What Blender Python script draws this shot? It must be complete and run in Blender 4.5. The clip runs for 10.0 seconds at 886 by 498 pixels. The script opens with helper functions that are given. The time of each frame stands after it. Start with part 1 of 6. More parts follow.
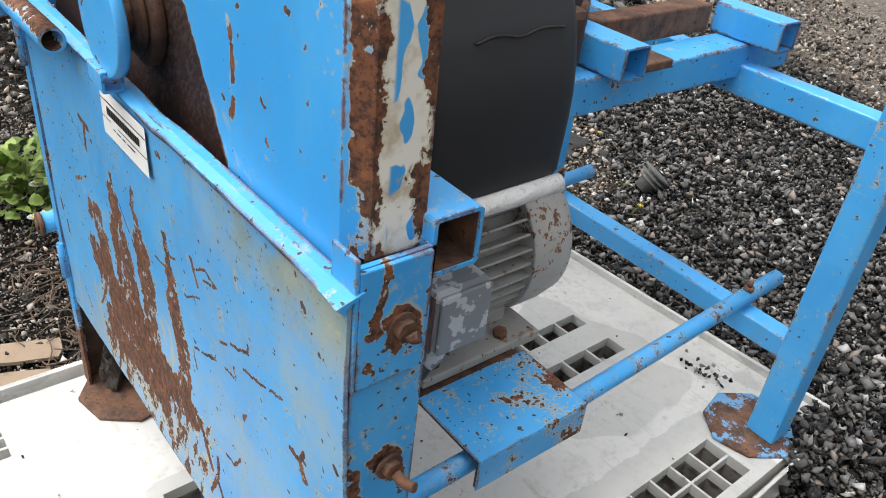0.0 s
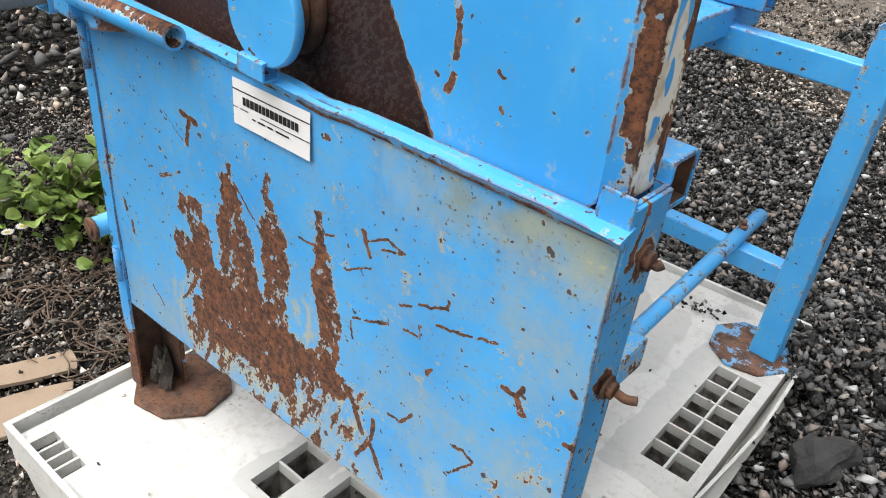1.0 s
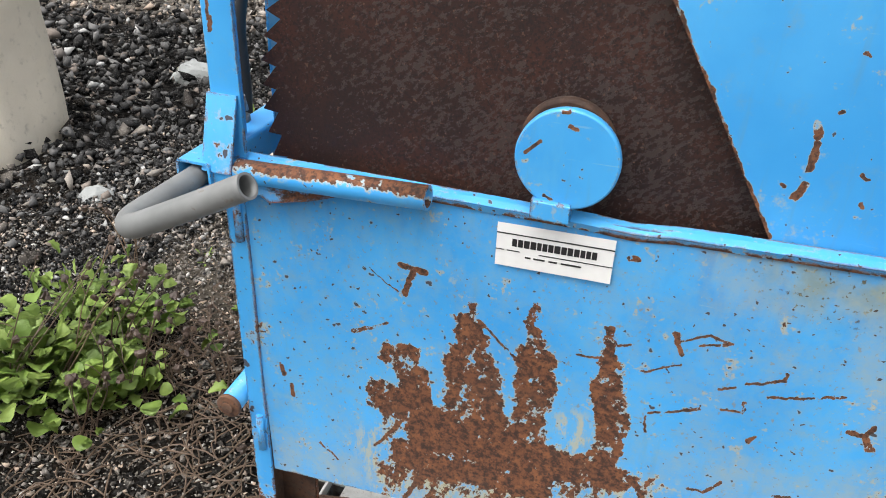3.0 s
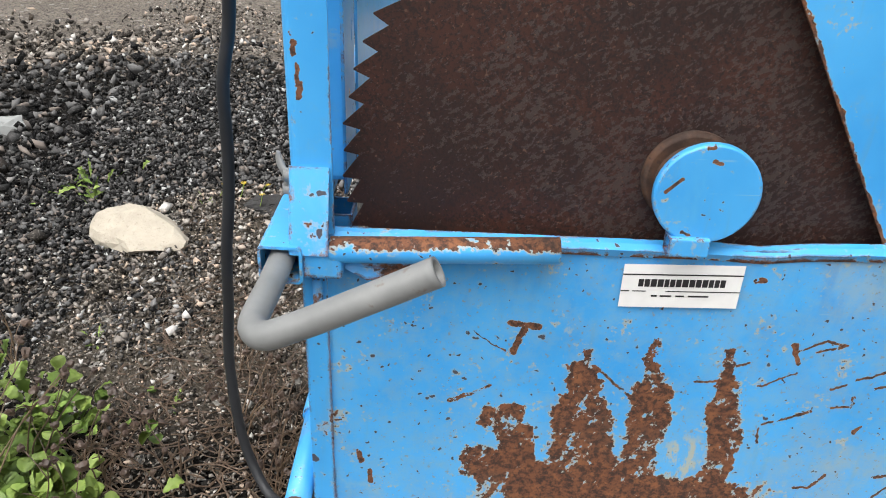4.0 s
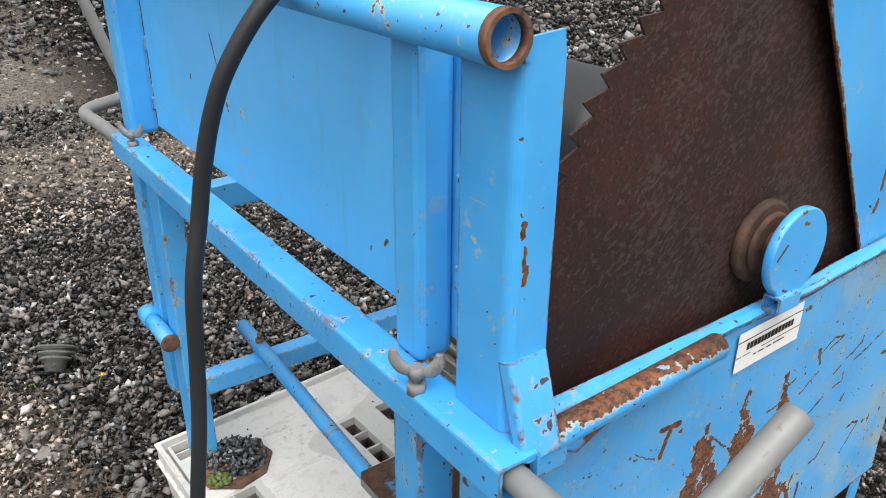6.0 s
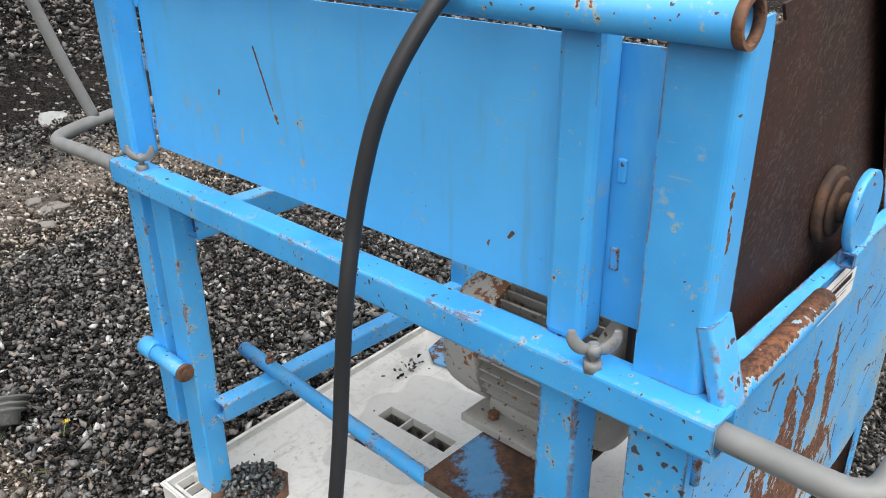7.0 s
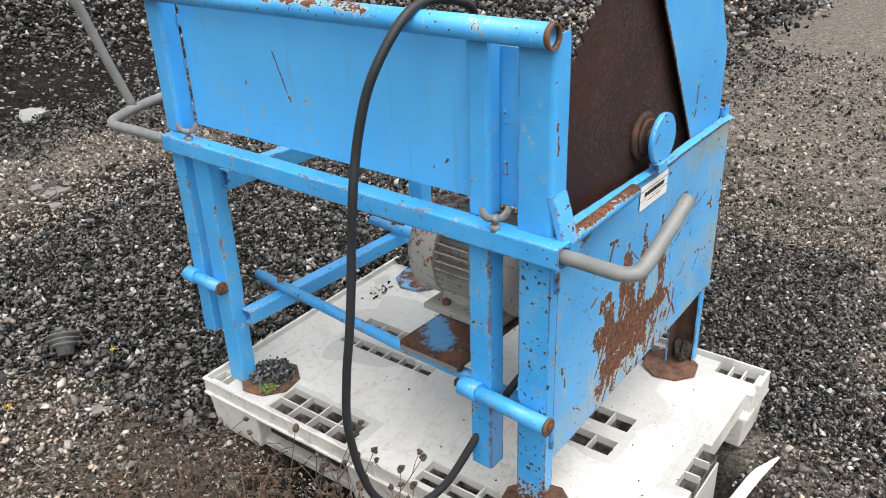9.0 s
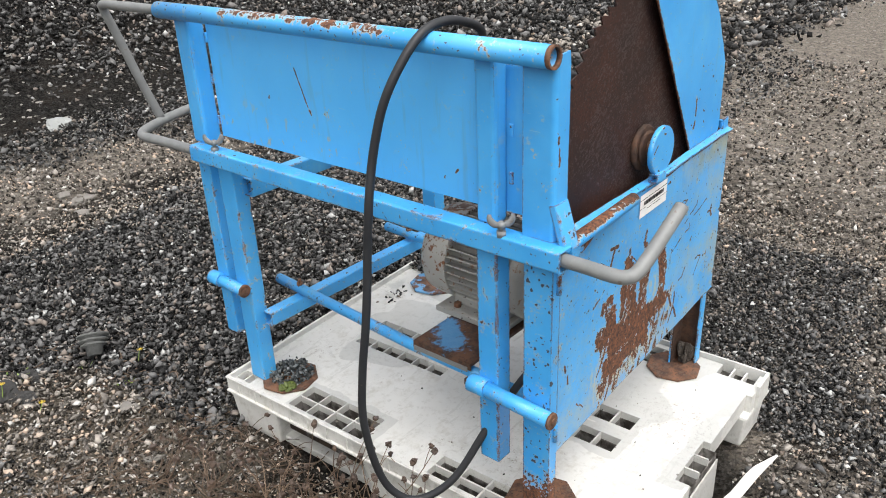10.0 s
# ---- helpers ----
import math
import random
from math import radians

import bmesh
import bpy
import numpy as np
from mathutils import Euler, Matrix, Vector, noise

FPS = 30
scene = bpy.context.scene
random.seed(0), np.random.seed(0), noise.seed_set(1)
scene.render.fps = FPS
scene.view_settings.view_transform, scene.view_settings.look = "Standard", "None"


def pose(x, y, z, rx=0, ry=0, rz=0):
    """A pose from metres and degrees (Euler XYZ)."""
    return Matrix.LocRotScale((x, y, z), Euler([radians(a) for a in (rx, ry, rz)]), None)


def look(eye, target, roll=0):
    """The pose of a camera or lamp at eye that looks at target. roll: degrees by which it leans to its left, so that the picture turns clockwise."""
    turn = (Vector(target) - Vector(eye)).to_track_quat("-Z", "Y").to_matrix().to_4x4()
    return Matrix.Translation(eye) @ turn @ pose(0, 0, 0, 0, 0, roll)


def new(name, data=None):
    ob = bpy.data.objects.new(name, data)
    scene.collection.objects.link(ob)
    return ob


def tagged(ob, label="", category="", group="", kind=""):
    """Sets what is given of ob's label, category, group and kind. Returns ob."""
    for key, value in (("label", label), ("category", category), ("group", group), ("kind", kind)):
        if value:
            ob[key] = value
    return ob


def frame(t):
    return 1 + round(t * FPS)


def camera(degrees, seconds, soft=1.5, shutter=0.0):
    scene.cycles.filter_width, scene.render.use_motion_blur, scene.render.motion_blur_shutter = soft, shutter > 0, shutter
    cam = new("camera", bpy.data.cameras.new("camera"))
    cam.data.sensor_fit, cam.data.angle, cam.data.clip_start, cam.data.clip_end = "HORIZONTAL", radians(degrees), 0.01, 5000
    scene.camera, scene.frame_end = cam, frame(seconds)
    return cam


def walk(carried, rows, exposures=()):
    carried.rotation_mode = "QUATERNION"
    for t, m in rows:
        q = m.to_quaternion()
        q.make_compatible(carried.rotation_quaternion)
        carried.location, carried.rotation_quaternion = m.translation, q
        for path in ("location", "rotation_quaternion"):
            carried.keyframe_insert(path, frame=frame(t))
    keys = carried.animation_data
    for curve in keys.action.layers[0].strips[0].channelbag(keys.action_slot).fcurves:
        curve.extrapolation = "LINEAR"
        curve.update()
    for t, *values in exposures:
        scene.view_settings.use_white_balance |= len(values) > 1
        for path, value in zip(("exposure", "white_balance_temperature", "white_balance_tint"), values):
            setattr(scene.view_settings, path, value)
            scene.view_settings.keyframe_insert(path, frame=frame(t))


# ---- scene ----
cam = camera(58.7, 10.0, soft=1.0)
PATH = [
    (0, (1.136, -0.21, 1.112), (-0.124, 0.903, 0.028), 6.9),
    (0.5, (1.076, -0.35, 1.093), (-0.068, 0.876, 0.003), 7.2),
    (1, (1.016, -0.45, 1.104), (-0.026, 0.867, 0.017), 6.6),
    (1.5, (0.907, -0.579, 1.137), (-0.032, 0.827, 0.067), 5.4),
    (2, (0.815, -0.668, 1.16), (-0.014, 0.824, 0.118), 4.2),
    (2.5, (0.679, -0.7, 1.16), (-0.027, 0.866, 0.136), 3.0),
    (3, (0.532, -0.705, 1.176), (0.001, 0.942, 0.173), 2.3),
    (3.2, (0.477, -0.712, 1.177), (0.023, 0.971, 0.197), 2.1),
    (4.3, (0.087, -0.676, 1.188), (0.257, 1.083, 0.252), 2.2),
    (4.5, (0.042, -0.643, 1.198), (0.321, 1.118, 0.292), 1.8),
    (5, (-0.052, -0.577, 1.23), (0.516, 1.125, 0.347), 1.3),
    (5.2, (-0.111, -0.553, 1.238), (0.567, 1.108, 0.355), 1.4),
    (6.3, (-0.393, -0.326, 1.229), (0.78, 1.064, 0.398), 0.1),
    (6.5, (-0.44, -0.278, 1.223), (0.789, 1.07, 0.402), 0.1),
    (7, (-0.549, -0.241, 1.228), (0.778, 1.007, 0.401), -0.5),
    (7.5, (-0.723, -0.304, 1.252), (0.656, 0.872, 0.406), -1.0),
    (8, (-0.852, -0.424, 1.279), (0.547, 0.717, 0.418), -1.5),
    (8.5, (-0.926, -0.545, 1.331), (0.47, 0.594, 0.462), -1.9),
    (9, (-0.974, -0.611, 1.365), (0.41, 0.54, 0.494), -2.1),
    (9.5, (-1.008, -0.657, 1.394), (0.363, 0.514, 0.529), -2.3),
    (10, (-1.035, -0.677, 1.402), (0.329, 0.51, 0.549), -2.5),
]
walk(cam, [(t, look(eye, target, roll)) for t, eye, target, roll in PATH])

# ---- light: an overcast sky, brightest overhead ----
world = bpy.data.worlds.new("sky")
scene.world = world
world.use_nodes = True
wn = world.node_tree
bg = wn.nodes["Background"]
sky = wn.nodes.new("ShaderNodeTexSky")
sky.sky_type = 'NISHITA'
sky.sun_disc = False
sky.sun_elevation, sky.sun_rotation = radians(68), radians(200)
sky.air_density, sky.dust_density, sky.ozone_density = 1.0, 7.0, 0.5
grey = wn.nodes.new("ShaderNodeHueSaturation")
grey.inputs["Saturation"].default_value = 0.2
wn.links.new(sky.outputs[0], grey.inputs["Color"])
wn.links.new(grey.outputs[0], bg.inputs["Color"])
bg.inputs["Strength"].default_value = 0.22
sun = new("sun", bpy.data.lights.new("sun", 'SUN'))
sun.data.energy, sun.data.angle, sun.data.color = 0.80, radians(40), (1.0, 0.98, 0.95)
sun.matrix_world = look((-3.1, -1.5, 3.0), (0.4, 0.4, 0.4))
scene.view_settings.exposure = 0.37

# ---- materials ----


def sock(nt, s, v):
    if isinstance(v, (int, float)):
        s.default_value = v
    elif isinstance(v, tuple):
        s.default_value = (*v, 1) if len(v) == 3 and s.type == 'RGBA' else v
    else:
        nt.links.new(v, s)


def M(nt, op, a, b=0.0, c=0.0, clamp=False):
    n = nt.nodes.new("ShaderNodeMath")
    n.operation, n.use_clamp = op, clamp
    for s, v in zip(n.inputs, (a, b, c)):
        sock(nt, s, v)
    return n.outputs[0]


def step(nt, v, lo, hi):
    n = nt.nodes.new("ShaderNodeMapRange")
    n.interpolation_type = 'SMOOTHSTEP'
    for k, x in (("Value", v), ("From Min", lo), ("From Max", hi)):
        sock(nt, n.inputs[k], x)
    return n.outputs[0]


def mix(nt, f, a, b):
    n = nt.nodes.new("ShaderNodeMix")
    n.data_type = 'RGBA'
    sock(nt, n.inputs[0], f), sock(nt, n.inputs[6], a), sock(nt, n.inputs[7], b)
    return n.outputs[2]


def nz(nt, co, scale, detail=3.0, rough=0.55, stretch=None):
    if stretch:
        m = nt.nodes.new("ShaderNodeMapping")
        m.inputs["Scale"].default_value = stretch
        nt.links.new(co, m.inputs[0])
        co = m.outputs[0]
    n = nt.nodes.new("ShaderNodeTexNoise")
    nt.links.new(co, n.inputs["Vector"])
    n.inputs["Scale"].default_value, n.inputs["Detail"].default_value, n.inputs["Roughness"].default_value = scale, detail, rough
    return n.outputs[0]


def cells(nt, co, scale, feature='F1'):
    n = nt.nodes.new("ShaderNodeTexVoronoi")
    n.feature = feature
    nt.links.new(co, n.inputs["Vector"])
    n.inputs["Scale"].default_value = scale
    return n.outputs["Distance"], n.outputs["Color"]


def start(name, rough=0.6, metal=0.0, spec=0.5):
    m = bpy.data.materials.new(name)
    m.use_nodes = True
    nt = m.node_tree
    b = nt.nodes["Principled BSDF"]
    b.inputs["Roughness"].default_value, b.inputs["Metallic"].default_value = rough, metal
    b.inputs["Specular IOR Level"].default_value = spec
    co = nt.nodes.new("ShaderNodeTexCoord").outputs["Object"]
    return m, nt, b, co


def finish(nt, b, col, rough=None, height=None, strength=0.3, dist=0.002):
    sock(nt, b.inputs["Base Color"], col)
    if rough is not None:
        sock(nt, b.inputs["Roughness"], rough)
    if height is not None:
        n = nt.nodes.new("ShaderNodeBump")
        n.inputs["Strength"].default_value, n.inputs["Distance"].default_value = strength, dist
        nt.links.new(height, n.inputs["Height"])
        nt.links.new(n.outputs[0], b.inputs["Normal"])


def edges(nt, radius):
    """How close a point is to an edge of its mesh."""
    n = nt.nodes.new("ShaderNodeBevel")
    n.samples = 4
    n.inputs["Radius"].default_value = radius
    d = nt.nodes.new("ShaderNodeVectorMath")
    d.operation = 'DOT_PRODUCT'
    g = nt.nodes.new("ShaderNodeNewGeometry")
    nt.links.new(n.outputs[0], d.inputs[0])
    nt.links.new(g.outputs["Normal"], d.inputs[1])
    return M(nt, 'SUBTRACT', 1.0, d.outputs["Value"], clamp=True)


def rust_colour(nt, co):
    a = mix(nt, step(nt, nz(nt, co, 130, 5, 0.72), 0.38, 0.60), (0.030, 0.014, 0.010), (0.150, 0.056, 0.024))
    a = mix(nt, M(nt, 'MULTIPLY', step(nt, nz(nt, co, 70, 4, 0.6), 0.50, 0.66), 0.7), a, (0.235, 0.092, 0.036))
    a = mix(nt, M(nt, 'MULTIPLY', step(nt, nz(nt, co, 15, 4, 0.6), 0.52, 0.72), 0.55), a, (0.075, 0.042, 0.028))
    return mix(nt, M(nt, 'MULTIPLY', step(nt, nz(nt, co, 240, 2), 0.56, 0.68), 0.65), a, (0.022, 0.011, 0.008))


def segment(nt, x, z, x1, z1, x2, z2, w):
    """1 on the line from (x1, z1) to (x2, z2), falling to 0 at w from it."""
    dx, dz = x2 - x1, z2 - z1
    q = dx * dx + dz * dz
    t = M(nt, 'ADD', M(nt, 'MULTIPLY', M(nt, 'SUBTRACT', x, x1), dx / q), M(nt, 'MULTIPLY', M(nt, 'SUBTRACT', z, z1), dz / q), clamp=True)
    ex = M(nt, 'SUBTRACT', x, M(nt, 'MULTIPLY_ADD', t, dx, x1))
    ez = M(nt, 'SUBTRACT', z, M(nt, 'MULTIPLY_ADD', t, dz, z1))
    d = M(nt, 'SQRT', M(nt, 'ADD', M(nt, 'MULTIPLY', ex, ex), M(nt, 'MULTIPLY', ez, ez)))
    return M(nt, 'SUBTRACT', 1.0, M(nt, 'DIVIDE', d, w))


def most(nt, items):
    f = items[0]
    for g in items[1:]:
        f = M(nt, 'MAXIMUM', f, g)
    return f


def blue_paint(name, wear=0.0, edge=0.35, fields=None, stain=None, faded=0.0, cream=0.72):
    """Sky-blue enamel, faded, with chips that rust, and rubbed edges."""
    m, nt, b, co = start(name, 0.42)
    n1, n2, n3 = nz(nt, co, 5, 4), nz(nt, co, 150, 3), nz(nt, co, 22, 5, 0.6)
    col = mix(nt, step(nt, n1, 0.3, 0.7), (0.036, 0.290, 0.650), (0.066, 0.370, 0.735))
    col = mix(nt, step(nt, nz(nt, co, 9, 5, 0.65, (1, 1, 0.35)), 0.55, 0.8), col, (0.110, 0.400, 0.650))
    col = mix(nt, faded, col, (0.105, 0.480, 0.900))
    dirt = step(nt, nz(nt, co, 38, 5, 0.7), 0.54, 0.80)
    col = mix(nt, M(nt, 'MULTIPLY', dirt, 0.26), col, (0.23, 0.30, 0.27))
    # thin grey-green runs of dirt
    runs = step(nt, nz(nt, co, 16, 4, 0.6, (3.0, 3.0, 0.30)), 0.57, 0.72)
    col = mix(nt, M(nt, 'MULTIPLY', runs, 0.30), col, (0.13, 0.27, 0.38))
    pale = M(nt, 'MULTIPLY', step(nt, nz(nt, co, 26, 5, 0.72), 0.60, 0.72), step(nt, nz(nt, co, 3.3, 2), 0.42, 0.60))
    col = mix(nt, M(nt, 'MULTIPLY', pale, 0.55), col, (0.44, 0.43, 0.29))
    hair = nz(nt, co, 30, 3, 0.5, (0.5, 0.5, 6.0))
    col = mix(nt, M(nt, 'MULTIPLY', step(nt, hair, 0.70, 0.76), 0.35), col, (0.30, 0.45, 0.55))
    if stain:
        col = stain(nt, co, col, n2, n3)
    wv = nt.nodes.new("ShaderNodeVectorMath")
    wv.operation = 'MULTIPLY_ADD'
    wn_ = nt.nodes.new("ShaderNodeTexNoise")
    wn_.inputs["Scale"].default_value = 120
    nt.links.new(co, wn_.inputs["Vector"])
    nt.links.new(wn_.outputs["Color"], wv.inputs[0])
    wv.inputs[1].default_value = (0.012, 0.012, 0.012)
    nt.links.new(co, wv.inputs[2])
    # small chips, and still smaller specks between them
    dot, halo = 0.0, 0.0
    for sc, few, big_ in ((44, 0.80 - 0.30 * wear, 0.78), (120, 0.74 - 0.26 * wear, 0.85)):
        d, c = cells(nt, wv.outputs[0], sc)
        sep = nt.nodes.new("ShaderNodeSeparateColor")
        nt.links.new(c, sep.inputs[0])
        size = M(nt, 'MULTIPLY', M(nt, 'SUBTRACT', sep.outputs[0], few, clamp=True), big_)
        dot = M(nt, 'MAXIMUM', dot, step(nt, M(nt, 'SUBTRACT', size, d), -0.012, 0.03))
        halo = M(nt, 'MAXIMUM', halo, step(nt, M(nt, 'SUBTRACT', size, d), -0.10, 0.01))
    v = M(nt, 'ADD', M(nt, 'MULTIPLY', n3, 0.62), M(nt, 'MULTIPLY', n2, 0.38))
    if edge:
        e = M(nt, 'MULTIPLY', M(nt, 'SQRT', edges(nt, 0.005)), M(nt, 'MULTIPLY', step(nt, nz(nt, co, 13, 5, 0.75), 0.40, 0.62), 1.6 * edge))
        v = M(nt, 'ADD', v, e)
    if fields:
        v = M(nt, 'ADD', v, fields(nt, co, n2, n3))
    lim = 0.665 - 0.10 * wear
    chip = step(nt, v, lim, lim + 0.02)
    rim = step(nt, v, lim - 0.065, lim - 0.006)
    col = mix(nt, M(nt, 'MULTIPLY', M(nt, 'MAXIMUM', rim, M(nt, 'MULTIPLY', halo, 0.40)), cream), col, (0.42, 0.39, 0.25))
    bad = M(nt, 'MAXIMUM', chip, dot)
    col = mix(nt, chip, col, rust_colour(nt, co))
    col = mix(nt, M(nt, 'MULTIPLY', dot, 0.9), col, (0.040, 0.020, 0.013))
    h = M(nt, 'ADD', M(nt, 'MULTIPLY', bad, M(nt, 'MULTIPLY_ADD', n2, 1.6, -1.2)), M(nt, 'MULTIPLY', n3, 0.25))
    finish(nt, b, col, M(nt, 'MULTIPLY_ADD', bad, 0.42, M(nt, 'MULTIPLY_ADD', n3, 0.22, 0.27)), h, 0.5, 0.0012)
    return m


def panel_fields(nt, co, n2, n3):
    s = nt.nodes.new("ShaderNodeSeparateXYZ")
    nt.links.new(co, s.inputs[0])
    wob, wob2 = nz(nt, co, 48, 5, 0.7), nz(nt, co, 41, 5, 0.7, (1.2, 1, 0.8))

    def bent(k):
        return M(nt, 'MULTIPLY_ADD', M(nt, 'SUBTRACT', wob, 0.5), k, s.outputs[0]), M(nt, 'MULTIPLY_ADD', M(nt, 'SUBTRACT', wob2, 0.5), k, s.outputs[2])
    x, z = bent(0.040)
    # the rusted patch: three pointed tongues that rise out of one broad mass
    tongues = ((0.344, 0.682, 0.339, 0.651, 0.0045), (0.339, 0.651, 0.343, 0.594, 0.0180), (0.343, 0.594, 0.348, 0.525, 0.0330), (0.410, 0.698, 0.413, 0.662, 0.0045), (0.413, 0.662, 0.418, 0.624, 0.0100),
               (0.418, 0.624, 0.423, 0.572, 0.0231), (0.423, 0.572, 0.418, 0.511, 0.0211), (0.494, 0.686, 0.499, 0.649, 0.0050), (0.499, 0.649, 0.502, 0.618, 0.0110), (0.502, 0.618, 0.516, 0.567, 0.0184))
    mass = ((0.516, 0.567, 0.512, 0.512, 0.0177), (0.244, 0.585, 0.263, 0.586, 0.0178), (0.276, 0.558, 0.288, 0.459, 0.0213), (0.232, 0.518, 0.289, 0.498, 0.0250), (0.298, 0.486, 0.389, 0.490, 0.0380),
            (0.380, 0.478, 0.441, 0.478, 0.0330), (0.441, 0.478, 0.514, 0.482, 0.0240), (0.262, 0.428, 0.320, 0.420, 0.0210), (0.336, 0.428, 0.440, 0.425, 0.0170))
    big = step(nt, most(nt, [segment(nt, x, z, *q) for q in tongues + mass]), -0.28, 0.25)
    # scratches that run down towards the lower edge
    sl = nt.nodes.new("ShaderNodeMapping")
    sl.inputs["Rotation"].default_value = (0, radians(-18), 0)
    nt.links.new(co, sl.inputs[0])
    scr = nz(nt, sl.outputs[0], 26, 6, 0.72, (2.2, 1, 0.75))
    frag = nz(nt, sl.outputs[0], 60, 6, 0.70, (1.5, 1, 0.8))
    low = M(nt, 'SUBTRACT', 1.0, M(nt, 'MAXIMUM', M(nt, 'DIVIDE', M(nt, 'ABSOLUTE', M(nt, 'SUBTRACT', x, 0.395)), 0.215),
                                   M(nt, 'DIVIDE', M(nt, 'ABSOLUTE', M(nt, 'SUBTRACT', z, 0.395)), 0.125)))
    lowm = M(nt, 'MULTIPLY', step(nt, low, -0.05, 0.45), M(nt, 'SUBTRACT', scr, 0.395))
    xs_, zs_ = bent(0.012)
    hooks = ((0.560, 0.703, 0.570, 0.678, 0.0050), (0.568, 0.694, 0.593, 0.708, 0.0023), (0.593, 0.708, 0.616, 0.704, 0.0023), (0.616, 0.704, 0.586, 0.693, 0.0023), (0.640, 0.658, 0.673, 0.674, 0.0028),
             (0.673, 0.674, 0.673, 0.683, 0.0028), (0.660, 0.648, 0.703, 0.660, 0.0025), (0.703, 0.660, 0.730, 0.670, 0.0025), (0.621, 0.620, 0.643, 0.620, 0.0025), (0.643, 0.620, 0.643, 0.634, 0.0026),
             (0.745, 0.629, 0.760, 0.629, 0.0050), (0.760, 0.629, 0.768, 0.614, 0.0055), (0.760, 0.629, 0.765, 0.641, 0.0045), (0.610, 0.496, 0.626, 0.496, 0.0030), (0.626, 0.496, 0.641, 0.517, 0.0030),
             (0.698, 0.517, 0.713, 0.522, 0.0034), (0.713, 0.522, 0.725, 0.517, 0.0034), (0.725, 0.513, 0.698, 0.479, 0.0030))
    scratches = ((0.272, 0.712, 0.259, 0.677, 0.0062), (0.256, 0.715, 0.285, 0.711, 0.0062), (0.217, 0.701, 0.252, 0.677, 0.0013), (0.195, 0.607, 0.238, 0.629, 0.0036), (0.351, 0.663, 0.403, 0.614, 0.0024),
                 (0.464, 0.647, 0.490, 0.649, 0.0026), (0.505, 0.670, 0.517, 0.675, 0.0026), (0.615, 0.646, 0.629, 0.651, 0.0025), (0.550, 0.591, 0.601, 0.612, 0.0024), (0.547, 0.585, 0.551, 0.563, 0.0022),
                 (0.535, 0.644, 0.571, 0.663, 0.0020), (0.656, 0.584, 0.661, 0.593, 0.0034), (0.092, 0.526, 0.093, 0.510, 0.0048), (0.104, 0.496, 0.104, 0.478, 0.0048), (0.501, 0.779, 0.509, 0.780, 0.0050))
    cracks = ((0.590, 0.471, 0.588, 0.443, 0.0045), (0.588, 0.443, 0.567, 0.399, 0.0045), (0.585, 0.439, 0.608, 0.396, 0.0052), (0.540, 0.495, 0.559, 0.472, 0.0055), (0.559, 0.472, 0.574, 0.441, 0.0052),
              (0.809, 0.670, 0.814, 0.666, 0.0036), (0.815, 0.611, 0.826, 0.613, 0.0040), (0.222, 0.428, 0.260, 0.485, 0.0028), (0.141, 0.406, 0.167, 0.386, 0.0028), (0.287, 0.398, 0.254, 0.322, 0.0042))
    thin = [segment(nt, xs_, zs_, *q) for q in hooks + scratches + cracks]
    fine = M(nt, 'MULTIPLY', M(nt, 'MULTIPLY', step(nt, most(nt, thin), 0.05, 0.65), 0.30), step(nt, frag, 0.33, 0.48))
    # chips crowd towards the far lower edge
    right = M(nt, 'MULTIPLY', step(nt, s.outputs[0], 0.70, 0.83), step(nt, s.outputs[2], 0.75, 0.45))
    more = M(nt, 'ADD', M(nt, 'MULTIPLY', big, M(nt, 'MULTIPLY_ADD', frag, 0.80, -0.15)), M(nt, 'MULTIPLY', lowm, 1.15))
    return M(nt, 'ADD', M(nt, 'ADD', more, fine), M(nt, 'MULTIPLY', right, 0.07))


